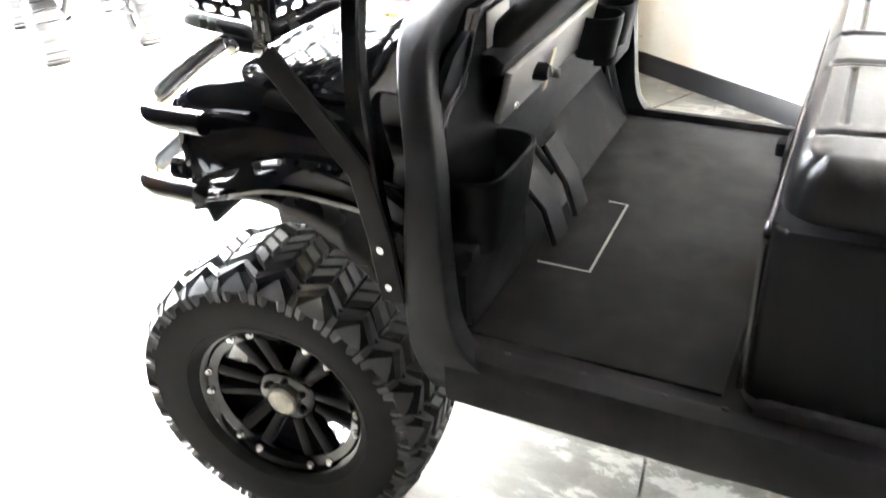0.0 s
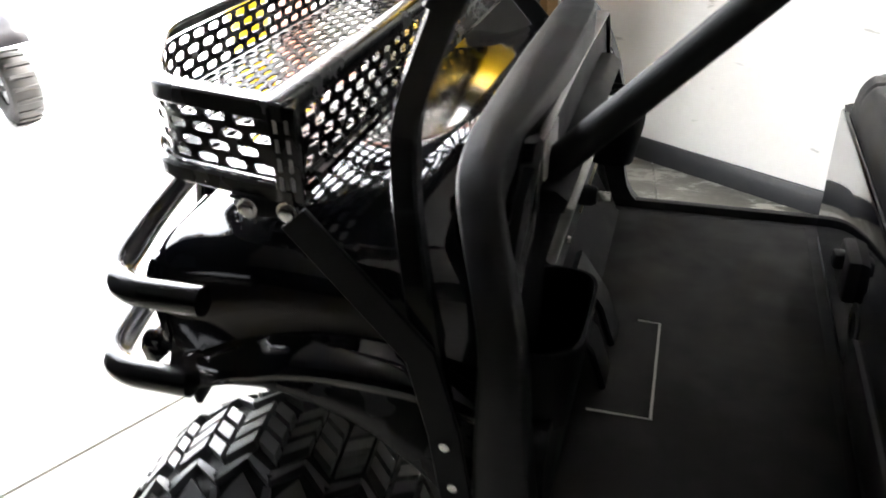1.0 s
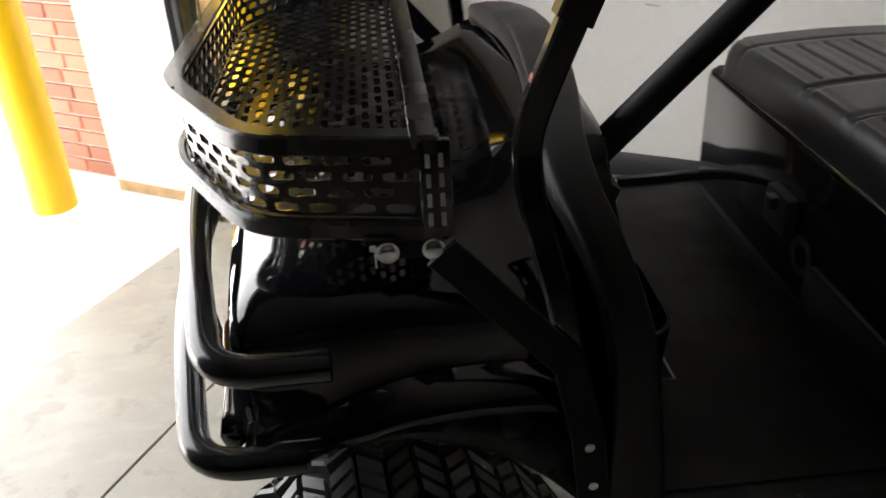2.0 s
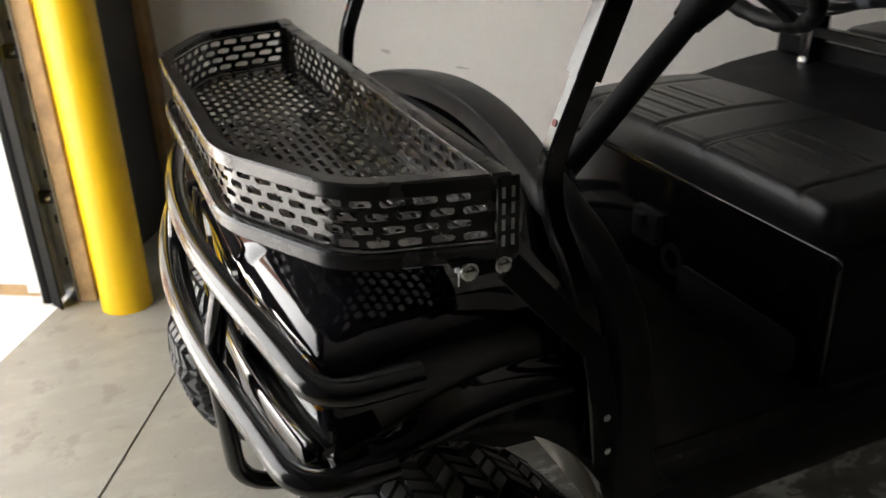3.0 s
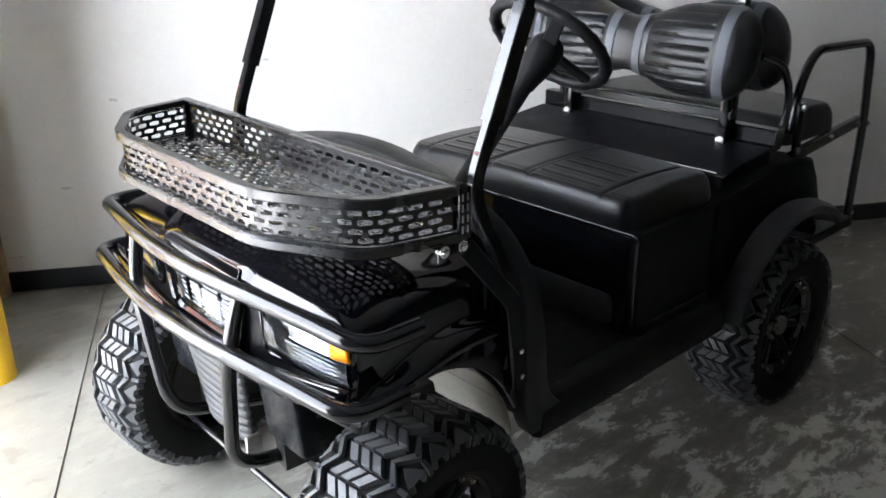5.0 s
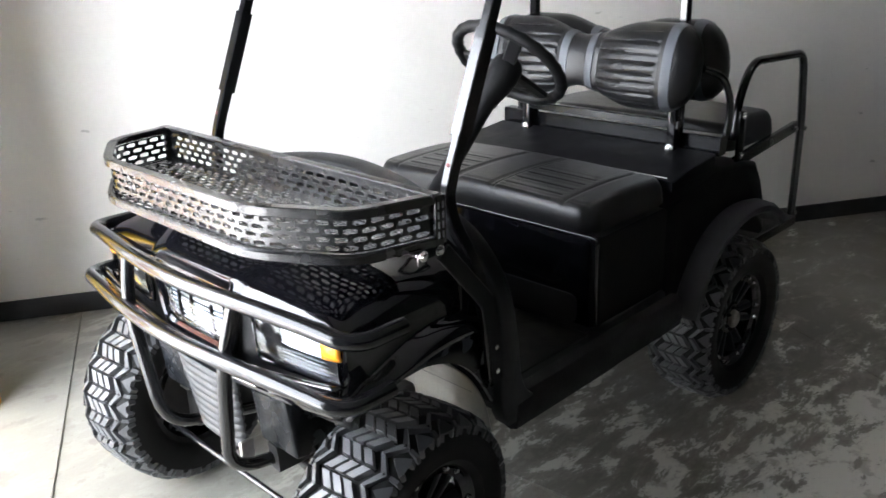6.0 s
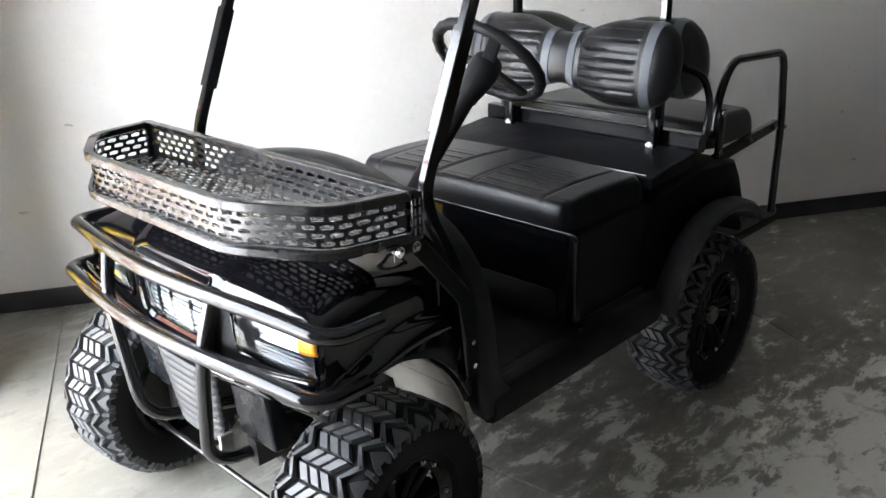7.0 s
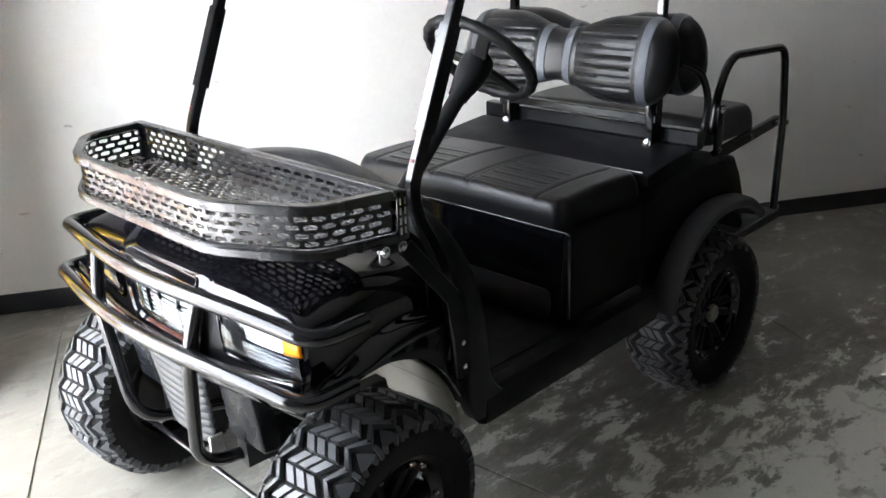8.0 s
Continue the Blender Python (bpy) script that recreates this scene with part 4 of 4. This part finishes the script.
def sheet(name, data, parent, mat=BASKETM, label=""):
    me = bpy.data.meshes.new(name)
    me.from_pydata([tuple(v) for v in data[0]], [], data[1])
    bm = bmesh.new()
    bm.from_mesh(me)
    bmesh.ops.remove_doubles(bm, verts=bm.verts, dist=1e-4)
    bm.to_mesh(me)
    bm.free()
    me.materials.append(mat)
    ob = new(name, me)
    ob.parent = parent
    if label:
        tagged(ob, label)
    return ob


def rim_path(z, inset=0.0):
    pts = []
    for x, y in OUT:
        pts.append((x - (inset if x > 0 else -inset), y - math.copysign(inset, y), z))
    q = fillet(pts, 0.058, 8)
    return q


top = sweep(rim_path(BZ1 - 0.012), rect(0.010, 0.024, 0.003))
flange = sweep([(p[0] + (0.006 if p[0] < 0.1 else 0), p[1] * 0.985, p[2]) for p in rim_path(BZ1 - 0.003)], rect(0.026, 0.006, 0.002))
basket = part("cargo_basket", join(top, flange), BASKETM, cart, "glossy black perforated steel cargo basket rim")
part("bottom_rim", join(sweep(rim_path(BZ0 + 0.011, -0.003), rect(0.016, 0.024, 0.004)), box((0.124, 0, BZ0 + 0.012), (0.012, 1.20, 0.026), 0.003)), BASKETM, basket)
part("rear_rim", join(box((0.123, 0, BZ1 - 0.010), (0.010, 1.20, 0.020), 0.003), box((0.113, 0, BZ1 - 0.002), (0.028, 1.205, 0.006), 0.002)), BASKETM, basket)
for s in (-1, 1):
    for dz in range(4):
        for dx in (-0.008, 0.006):
            part("post_slot", box((0.124 + dx, s * 0.6052, BZ0 + 0.028 + 0.023 * dz), (0.005, 0.002, 0.016), 0.0008), TRACKM, basket)
    part("corner_post", join(box((0.124, s * 0.600, (BZ0 + BZ1) / 2), (0.034, 0.010, BZ1 - BZ0 - 0.01), 0.003), box((0.127, s * 0.586, (BZ0 + BZ1) / 2), (0.008, 0.034, BZ1 - BZ0 - 0.01), 0.002)), BASKETM, basket)
PU, PV, SU, SV = 0.0440, 0.0190, 0.0335, 0.0122
zw0, zw1 = BZ0 + 0.018, BZ1 - 0.016
side = fillet([(x, y, 0) for x, y in OUT], 0.058, 8)
acc = [0.0]
for a, b in zip(side[:-1], side[1:]):
    acc.append(acc[-1] + (b - a).length)


def bent(p):
    """Lays a flat sheet (length, height, depth) along the basket's outline."""
    u = min(max(p[0], 0.0), acc[-1] - 1e-6)
    k = max(i for i in range(len(acc) - 1) if acc[i] <= u)
    a, b = side[k], side[k + 1]
    t = (b - a).normalized()
    q = a + t * (u - acc[k])
    n = Vector((t.y, -t.x, 0))
    return q + n * (p[2] + 0.011) + Vector((0, 0, zw0 + p[1]))


vs, fs = perforated((0, 0, 0), (1, 0, 0), (0, 1, 0), acc[-1], zw1 - zw0, PU, PV, SU, SV, 0.003)
sheet("side_panel", ([bent(v) for v in vs], fs), basket, BASKETM, "slotted black steel basket side")
sheet("rear_panel", perforated((0.125, -0.585, zw0), (0, 1, 0), (0, 0, 1), 1.17, zw1 - zw0, PU, PV, SU, SV, 0.003), basket)

# basket floor: staggered slots inside the bevelled outline
V, F = [], []
x = -0.200
step = 0.0198
k = 0
while x < 0.118:
    xm = x + step / 2
    hw = 0.340 + (0.555 - 0.340) * (xm + 0.205) / 0.12 if xm < -0.085 else 0.555 + 0.05 * (xm + 0.085) / 0.225
    hw -= 0.012
    n = int(2 * hw / PU) - (k % 2 == (int(2 * hw / PU) % 2))
    w = n * PU
    v, f = perforated((x, -w / 2, BZ0 + 0.020), (0, 1, 0), (1, 0, 0), w + 0.0001, step, PU, step, SU, 0.0118, -0.003)
    b = len(V)
    V += v
    F += [tuple(i + b for i in q) for q in f]
    for y0, y1 in ((-hw, -w / 2), (w / 2, hw)):
        b = len(V)
        V += [Vector((x, y0, BZ0 + 0.020)), Vector((x + step, y0, BZ0 + 0.020)), Vector((x + step, y1, BZ0 + 0.020)), Vector((x, y1, BZ0 + 0.020))]
        F.append((b, b + 1, b + 2, b + 3))
    x += step
    k += 1
sheet("basket_floor", (V, F), basket, BASKETM, "slotted black steel basket floor")

# brackets, arms and roof struts
STRUT = [(0.306, 0.588, 0.625), (0.296, 0.588, 0.70), (0.280, 0.587, 0.83), (0.267, 0.580, 0.915), (0.252, 0.560, 0.985), (0.2405, 0.537, 1.035), (0.2365, 0.522, 1.08), (0.2385, 0.516, 1.12), (0.2525, 0.515, 1.165), (0.2805, 0.515, 1.233), (0.308, 0.515, 1.30)]
for s in (-1, 1):
    part("basket_bracket", join(box((0.091, s * 0.598, 1.030), (0.074, 0.008, 0.024), 0.003), box((0.088, s * 0.585, BZ0 + 0.002), (0.095, 0.030, 0.006), 0.002)), SATIN, basket)
    for bx in (0.066, 0.117):
        part("bracket_bolt", bolt((bx, s * 0.604, 1.030), (0, s, 0), 0.0098, 0.008), STEEL, basket, "bright zinc hexagon bolt")
    part("hood_clip", join(box((0.050, s * 0.600, 1.034), (0.007, 0.005, 0.007), 0.002), box((0.052, s * 0.600, 1.020), (0.002, 0.002, 0.022), 0.0008)), TRACKM, basket)
    part("basket_arm", sweep([(0.125, s * 0.606, 1.025), (0.272, s * 0.606, 0.855), (0.298, s * 0.606, 0.74), (0.312, s * 0.602, 0.62)], rect(0.008, 0.044, 0.002), up=(1, 0, 1)), SATIN, basket, "flat black steel support arm")
    dx, sy = (0.0, 0.515) if s < 0 else (0.024, 0.535)
    foot = [(x + dx * min(1, max(0, z - 0.9) / 0.2), s * (y + (sy - 0.515) * min(1, max(0, z - 0.9) / 0.2)), z) for x, y, z in STRUT]
    part("roof_strut", sweep(spline(foot, 5), rect(0.026, 0.034, 0.004), up=(1, 0, 0.2)), POWDER, cart, "black steel windscreen strut with curved foot")

    def leg(za, zb, w, h):
        ends = [(0.236 + dx + 0.41 * (z - 1.125), s * sy, z) for z in (za, zb)]
        return sweep(ends, rect(w, h, 0.003), up=(1, 0, 0.2))

    part("strut_top", leg(1.42, 2.05, 0.026, 0.034), POWDER, cart, "black steel upper strut tube")
    part("strut_sleeve", leg(1.247, 1.485, 0.035, 0.043), POWDER, cart, "black telescoping strut sleeve")
    part("strut_bolt", bolt((0.2425 + dx, s * sy, 1.186), (-1, 0, 0.4), 0.004, 0.002), RED, cart)
    part("arm_bolt", bolt((0.308, s * 0.608, 0.65), (0, s, 0), 0.005, 0.003), STEEL, cart)
    part("arm_bolt", bolt((0.300, s * 0.611, 0.721), (0, s, 0), 0.005, 0.003), STEEL, cart)

# ---- steering ----
part("steering_column", tube([(0.30, -0.28, 0.905), (0.66, -0.28, 1.262)], 0.024, 20), PLASTIC, cart, "matte black steering column")
tilt = Matrix.Rotation(radians(45), 3, "Y")


def turned(bm, c):
    bmesh.ops.transform(bm, matrix=Matrix.Translation(c) @ tilt.to_4x4(), verts=bm.verts)
    return bm


WC = (0.742, -0.28, 1.345)
grip = []
for i in range(72):
    a = 2 * math.pi * i / 72
    rr = 0.0165 + 0.0014 * math.cos(24 * a)
    grip.append([((0.166 + rr * math.cos(b)) * math.cos(a), (0.166 + rr * math.cos(b)) * math.sin(a), rr * math.sin(b)) for b in [2 * math.pi * k / 14 for k in range(14)]])
sw = part("steering_wheel", turned(grid_mesh(grip, close_rows=True, close_cols=True), WC), PLASTIC, cart, "black three-spoke steering wheel with grip bumps")
part("wheel_hub", turned(lathe([(0.0005, 0.012), (0.036, 0.010), (0.044, 0.0), (0.048, -0.02), (0.047, -0.045), (0.040, -0.085), (0.032, -0.115), (0.029, -0.135)], 36, "z"), WC), PLASTIC, sw)
for a in (90, 210, 330):
    a = radians(a + 10)
    c, s = math.cos(a), math.sin(a)
    part("spoke", turned(sweep([(0.04 * c, 0.04 * s, -0.012), (0.11 * c, 0.11 * s, -0.004), (0.164 * c, 0.164 * s, 0.0)], rect(0.040, 0.014, 0.004)), WC), PLASTIC, sw)

# ---- dash ----
tip = Matrix.Rotation(radians(14), 3, "Y")
part("dash_fascia", box((0.390, -0.065, 0.880), (0.016, 0.50, 0.100), 0.006, tip), DASHM, cart, "light grey dash fascia with key switch")
part("dash_shelf", prism([(0.335, 0.965), (0.385, 0.965), (0.405, 0.950), (0.398, 0.930), (0.335, 0.92)], -0.34, 0.34, "y", 0.004), SMOKE, cart, "black dash shelf above the fascia")
fw = [(-y, z - 0.022) for y, z, x, w in BR[3:]] + [(0.0, 1.066)] + [(y, z - 0.022) for y, z, x, w in BR[:2:-1]]
part("firewall", prism([(y * 0.975, z) for y, z in fw], 0.350, 0.364, "x"), SMOKE, cart, "smooth black inner firewall under the brow")
part("data_plate", box((0.3665, -0.275, 1.000), (0.004, 0.095, 0.062), 0.0015), DASHM, cart, "plain pale grey plate on the firewall")
part("key_switch", lathe([(0.0005, 0.03), (0.013, 0.03), (0.017, 0.022), (0.017, 0.0)], 20, "x", (0.396, -0.175, 0.885)), SMOKE, cart)
part("key", box((0.432, -0.175, 0.885), (0.03, 0.003, 0.018), 0.001), STEEL, cart)
part("key_tag", box((0.404, -0.115, 0.868), (0.004, 0.022, 0.085), 0.0015, tip), TAGM, cart, "pale cream paper key tag")
# added grey strip that paints the light on the pillar's inner face
part("pillar_trim", sweep(fillet([(0.322, 0.548, 0.760), (0.352, 0.552, 0.62), (0.392, 0.555, 0.490), (0.50, 0.555, 0.478)], 0.05, 5), rect(0.020, 0.012, 0.004), up=(0, 1, 0)), SHIELDM, cart, "grey strip added for the lit inner face of the door pillar")
for yy, zz in ((-0.265, 0.850), (-0.285, 0.905)):
    part("fascia_screw", lathe([(0.0005, 0.004), (0.006, 0.004), (0.008, 0.0)], 14, "x", (0.396, yy, zz)), STEEL, cart)


def pocket(c, w, d, h):
    """An open bin with rounded corners."""
    o = fillet([(-d, -w, 0), (d, -w, 0), (d, w, 0), (-d, w, 0)], min(w, d) * 0.995, 8, True)
    ins = [Vector((p.x * 0.90, p.y * 0.94, 0)) for p in o]
    C = Vector(c)
    rows = [[C + p * 0.93 + Vector((-0.012, 0, -h)) for p in o], [C + p * 0.97 + Vector((0, 0, -0.02)) for p in o], [C + p + Vector((0, 0, -0.003)) for p in o], [C + p * 0.985 for p in o],
            [C + p for p in ins], [C + p * 0.96 + Vector((0, 0, -0.03)) for p in ins], [C + p * 0.78 + Vector((-0.012, 0, -h + 0.012)) for p in ins]]
    bm = grid_mesh(rows, close_cols=True)
    bmesh.ops.holes_fill(bm, edges=[e for e in bm.edges if e.is_boundary])
    return bm


part("cup_holder", pocket((0.392, -0.385, 0.806), 0.118, 0.060, 0.14), SMOKE, cart, "wide open black dash pocket")
part("cup_bracket", prism(rounded_plan2(-0.545, -0.270, 0.540, 0.690, 0.03), 0.325, 0.418, "x", 0.02, 3), SMOKE, cart, "black moulding under the dash pocket")
part("dash_pocket", pocket((0.375, 0.415, 0.845), 0.100, 0.050, 0.12), SMOKE, cart, "open black dash bin")
for yy in (0.150, 0.250):
    part("cup_holder", pocket((0.428, yy, 0.905), 0.046, 0.044, 0.09), SMOKE, cart, "round black cup holder")

# ---- pedals ----
for yy, ln in ((-0.185, 0.13), (-0.055, 0.15)):
    part("pedal", sweep([(0.46, yy, 0.545), (0.435, yy, 0.62), (0.385, yy, 0.545 + ln)], rect(0.075, 0.014, 0.004), up=(1, 0, 0.4)), SMOKE, cart, "black hanging foot pedal")
    part("pedal_arm", tube([(0.40, yy, 0.62), (0.33, yy, 0.70)], 0.008), UNDER, cart)
seam = [(0.44, -0.258, 0.5275), (0.546, -0.258, 0.5275), (0.542, 0.030, 0.5275), (0.50, 0.032, 0.5275)]
part("mat_seam", sweep(seam, rect(0.005, 0.002, 0.0005)), DEBRISW, cart, "worn pale edge of the pedal cut-out")

# ---- seat hardware and rear seat kit ----
part("seat_back_tray", prism([(1.325, 0.868), (1.325, 0.905), (1.45, 0.925), (1.62, 0.945), (1.62, 0.89)], -0.50, 0.50, "y", 0.006), SMOKE, cart, "black plastic tray behind the cushion")
part("hinge_strip", box((1.338, -0.225, 0.911), (0.004, 0.49, 0.003), 0.001), ALLOY, cart, "thin bright hinge strip")
for s in (-1, 1):
    part("seat_post", box((1.595, s * 0.335, 1.02), (0.030, 0.034, 0.30), 0.004), POWDER, cart)
    part("seat_bolt", bolt((1.578, s * 0.335, 0.948), (-1, 0, 0.1), 0.012, 0.009), STEEL, cart, "bright bolt head")
    part("rear_roof_strut", sweep([(1.635, s * 0.335, 0.90), (1.635, s * 0.335, 2.02)], rect(0.030, 0.034, 0.004), up=(1, 0, 0)), POWDER, cart, "black rear roof strut")
    part("armrest", tube([(1.72, s * 0.47, 0.93), (1.73, s * 0.49, 1.10), (1.66, s * 0.485, 1.21), (1.60, s * 0.44, 1.24)], 0.013, 12, 0.07), POWDER, cart, "curved black armrest tube")
    part("side_plate", box((1.80, s * 0.500, 0.965), (0.050, 0.012, 0.21), 0.003), POWDER, cart)
    for z in (0.905, 1.053):
        part("seat_bolt", bolt((1.80, s * 0.508, z), (0, s, 0), 0.009, 0.007), STEEL, cart)
    part("seat_arm", sweep([(1.80, s * 0.485, 0.875), (2.36, s * 0.470, 0.915)], rect(0.022, 0.044, 0.003)), POWDER, cart, "black steel seat frame arm")
    for bx in (2.10, 2.33):
        part("seat_bolt", bolt((bx, s * 0.489, 0.897 + (bx - 2.1) * 0.06), (0, s, 0), 0.009, 0.007), STEEL, cart)
part("rear_cross_bar", sweep([(1.665, -0.50, 0.965), (1.665, 0.50, 0.965)], rect(0.05, 0.07, 0.004)), POWDER, cart)
part("back_cross_bar", sweep([(1.60, -0.36, 1.035), (1.60, 0.36, 1.035)], rect(0.03, 0.03, 0.003)), POWDER, cart)
part("grab_bar", tube([(1.83, -0.455, 0.95), (1.86, -0.455, 1.12), (1.955, -0.45, 1.225), (2.445, -0.44, 1.205), (2.50, -0.44, 0.90), (2.505, -0.44, 0.49)], 0.0165, 16, 0.07), POWDER, cart, "black looped rear grab bar")
part("seat_bolt", bolt((2.505, -0.458, 0.88), (0, -1, 0), 0.008, 0.006), STEEL, cart)
part("seat_bolt", bolt((2.505, -0.458, 0.50), (0, -1, 0), 0.008, 0.006), STEEL, cart)
part("footplate", box((2.30, 0, 0.475), (0.46, 0.90, 0.012), 0.003), PLASTIC, cart, "dark rear foot platform")
part("footplate_edge", join(box((2.30, -0.44, 0.458), (0.46, 0.03, 0.04), 0.003), box((2.30, 0.44, 0.458), (0.46, 0.03, 0.04), 0.003), box((2.52, 0, 0.458), (0.03, 0.90, 0.04), 0.003)), POWDER, cart)
for s in (-1, 1):
    part("foot_bracket", sweep([(1.98, s * 0.36, 0.55), (2.15, s * 0.36, 0.455), (2.50, s * 0.36, 0.455)], rect(0.03, 0.03, 0.003)), POWDER, cart)

# ---- chassis ----
for s in (-1, 1):
    part("frame_rail", sweep([(-0.10, s * 0.17, 0.40), (0.40, s * 0.22, 0.42), (1.30, s * 0.26, 0.42), (1.95, s * 0.26, 0.46)], rect(0.05, 0.08, 0.004)), UNDER, cart)
    part("suspension_arm", tube([(-0.02, s * 0.16, 0.36), (0.0, s * 0.40, 0.28)], 0.016), UNDER, cart)
    part("shock_absorber", tube([(0.03, s * 0.36, 0.32), (0.03, s * 0.29, 0.62)], 0.020), UNDER, cart)
    coil = [(0.03 + 0.034 * math.cos(k * 0.7), s * (0.355 - 0.0007 * k) + 0.034 * math.sin(k * 0.7), 0.34 + k * 0.0031) for k in range(80)]
    part("coil_spring", tube(coil, 0.006, 8), ALLOY if s < 0 else UNDER, cart, "coil spring round the shock absorber")
    part("spindle", box((0.0, s * 0.41, 0.297), (0.05, 0.06, 0.15), 0.012), UNDER, cart)
    part("spindle_bracket", box((-0.03, s * 0.40, 0.40), (0.04, 0.05, 0.06), 0.008), ALLOY, cart)
part("tie_rod", tube([(-0.10, -0.39, 0.27), (-0.10, 0.39, 0.27)], 0.009), POWDER, cart)
part("rear_axle", tube([(1.665, -0.45, 0.297), (1.665, 0.45, 0.297)], 0.038), UNDER, cart)
part("axle_housing", box((1.665, 0.05, 0.30), (0.22, 0.20, 0.20), 0.03), UNDER, cart)
part("belly_pan", box((0.90, 0, 0.445), (0.95, 0.98, 0.02), 0.004), UNDER, cart)

# direction switch on the seat pod
sw2 = part("direction_switch", join(box((0.858, 0.043, 0.685), (0.04, 0.100, 0.085), 0.010), box((0.838, 0.043, 0.705), (0.035, 0.030, 0.030), 0.006)), FLAREM, cart, "black direction switch on the seat pod")
part("charge_port", lathe([(0.024, 0.016), (0.036, 0.016), (0.041, 0.009), (0.041, -0.004), (0.024, -0.004)], 28, "x", (0.862, -0.05, 0.628)), FLAREM, cart, "round black charging socket")

# small screws along the sill
part("sill_screw", lathe([(0.0005, 0.003), (0.004, 0.003), (0.006, 0.0)], 14, "z", (0.852, -0.558, 0.5355)), UNDER, cart)
for k in range(3):
    part("sill_screw", lathe([(0.0005, 0.002), (0.003, 0.002), (0.005, 0.0)], 12, "z", (0.50 + 0.13 * k, -0.563, 0.5365)), UNDER, cart)


# ---- outside the doorway ----
slab("wall_wing", (-2.05, 1.249, -0.07), (-1.522, 1.45, 3.6), WALLP, "white painted outer wall return with rust-stained foot", "wall")
part("rust_foot", box((-1.79, 1.2465, -0.035), (0.52, 0.005, 0.05), 0.001), WOOD, bpy.data.objects["wall_wing"], "rusty brown stained foot")
pier = slab("wall_brick_pier", (-2.62, 1.36, -0.07), (-2.14, 1.80, 3.4), MORTAR, "red brick pier with pale mortar joints", "brick pier")
bw, bh, gap = 0.200, 0.062, 0.010
brick_face = finish("brick", box((0, 0, 0), (bw, 0.02, bh), 0.003, segs=1), BRICK, pier)
brick_side = finish("brick", box((0, 0, 0), (0.02, 0.215, bh), 0.003, segs=1), BRICK, pier)
first = [brick_face, brick_side]
for r in range(46):
    z = -0.03 + r * (bh + gap)
    sh = 0.105 * (r % 2)
    for k in range(2):
        for src, x, y in ((brick_face, -2.56 + 0.112 + k * 0.21 + sh * 0.4, 1.358), (brick_side, -2.138, 1.36 + 0.11 + k * 0.222)):
            o = src if src in first else src.copy()
            if src in first:
                first.remove(src)
            else:
                scene.collection.objects.link(o)
            o.location = (x, y, z)


def small_quad():
    q = empty("quad_bike", (-2.98, 1.80, -0.07))
    q.rotation_euler = (0, 0, radians(60))
    tagged(q, "small red and black quad bike parked in the snow", "quad bike")
    for x in (-0.27, 0.27):
        for y in (0.0, 0.92):
            tp = [(0.085, -0.06), (0.12, -0.085), (0.165, -0.08), (0.185, -0.055), (0.188, 0.0), (0.185, 0.055), (0.165, 0.08), (0.12, 0.085), (0.085, 0.06)]
            t = part("tyre", lathe(tp, 36, "x", (x, y, 0.188)), RUBBER, q, "knobbly black quad tyre")
            part("rim", lathe([(0.0005, -0.03), (0.06, -0.03), (0.088, -0.05), (0.09, 0.05), (0.06, 0.03), (0.0005, 0.03)], 28, "x", (x, y, 0.188)), TRACKM, t)
            for k in range(18):
                a = 2 * math.pi * k / 18
                lug = box((0, 0, 0), (0.13, 0.022, 0.014), 0.003, Matrix.Rotation(a, 3, "X"), 1)
                bmesh.ops.translate(lug, vec=(x, y - 0.188 * math.sin(a), 0.188 + 0.188 * math.cos(a)), verts=lug.verts)
                part("tread_lug", lug, RUBBER, t)
        part("suspension_arm", tube([(x * 0.8, 0.0, 0.19), (x * 0.2, 0.02, 0.26)], 0.014), UNDER, q)
        part("shock_absorber", tube([(x * 0.7, 0.0, 0.20), (x * 0.25, 0.05, 0.46)], 0.02), UNDER, q)
    part("frame", tube([(0.0, -0.08, 0.24), (0.0, 0.25, 0.22), (0.0, 0.95, 0.24), (0.0, 1.0, 0.45)], 0.04, 14, 0.1), UNDER, q)
    part("front_bumper", tube([(-0.12, -0.02, 0.24), (-0.12, -0.20, 0.30), (0.12, -0.20, 0.30), (0.12, -0.02, 0.24)], 0.012, 10, 0.05), TRACKM, q)
    fen = [[(x, y, z + 0.02 * math.sin(3 * x)) for x in [-0.36 + 0.06 * k for k in range(13)]] for y, z in ((-0.15, 0.42), (-0.05, 0.50), (0.10, 0.55), (0.25, 0.52))]
    solid(part("front_fender", grid_mesh(fen), SMOKE, q, "black plastic front fender"), 0.008)
    fen = [[(x, y, z) for x in [-0.34 + 0.057 * k for k in range(13)]] for y, z in ((0.70, 0.52), (0.85, 0.58), (1.0, 0.56), (1.12, 0.46))]
    solid(part("rear_fender", grid_mesh(fen), RED, q, "red plastic rear fender"), 0.008)
    part("saddle", box((0, 0.58, 0.56), (0.20, 0.52, 0.10), 0.03), VINYL, q)
    part("handlebar", tube([(-0.33, 0.20, 0.78), (-0.12, 0.18, 0.76), (0.0, 0.14, 0.70), (0.12, 0.18, 0.76), (0.33, 0.20, 0.78)], 0.012, 10, 0.04), UNDER, q)
    part("steering_stem", tube([(0, 0.06, 0.45), (0, 0.14, 0.70)], 0.018), UNDER, q)


small_quad()
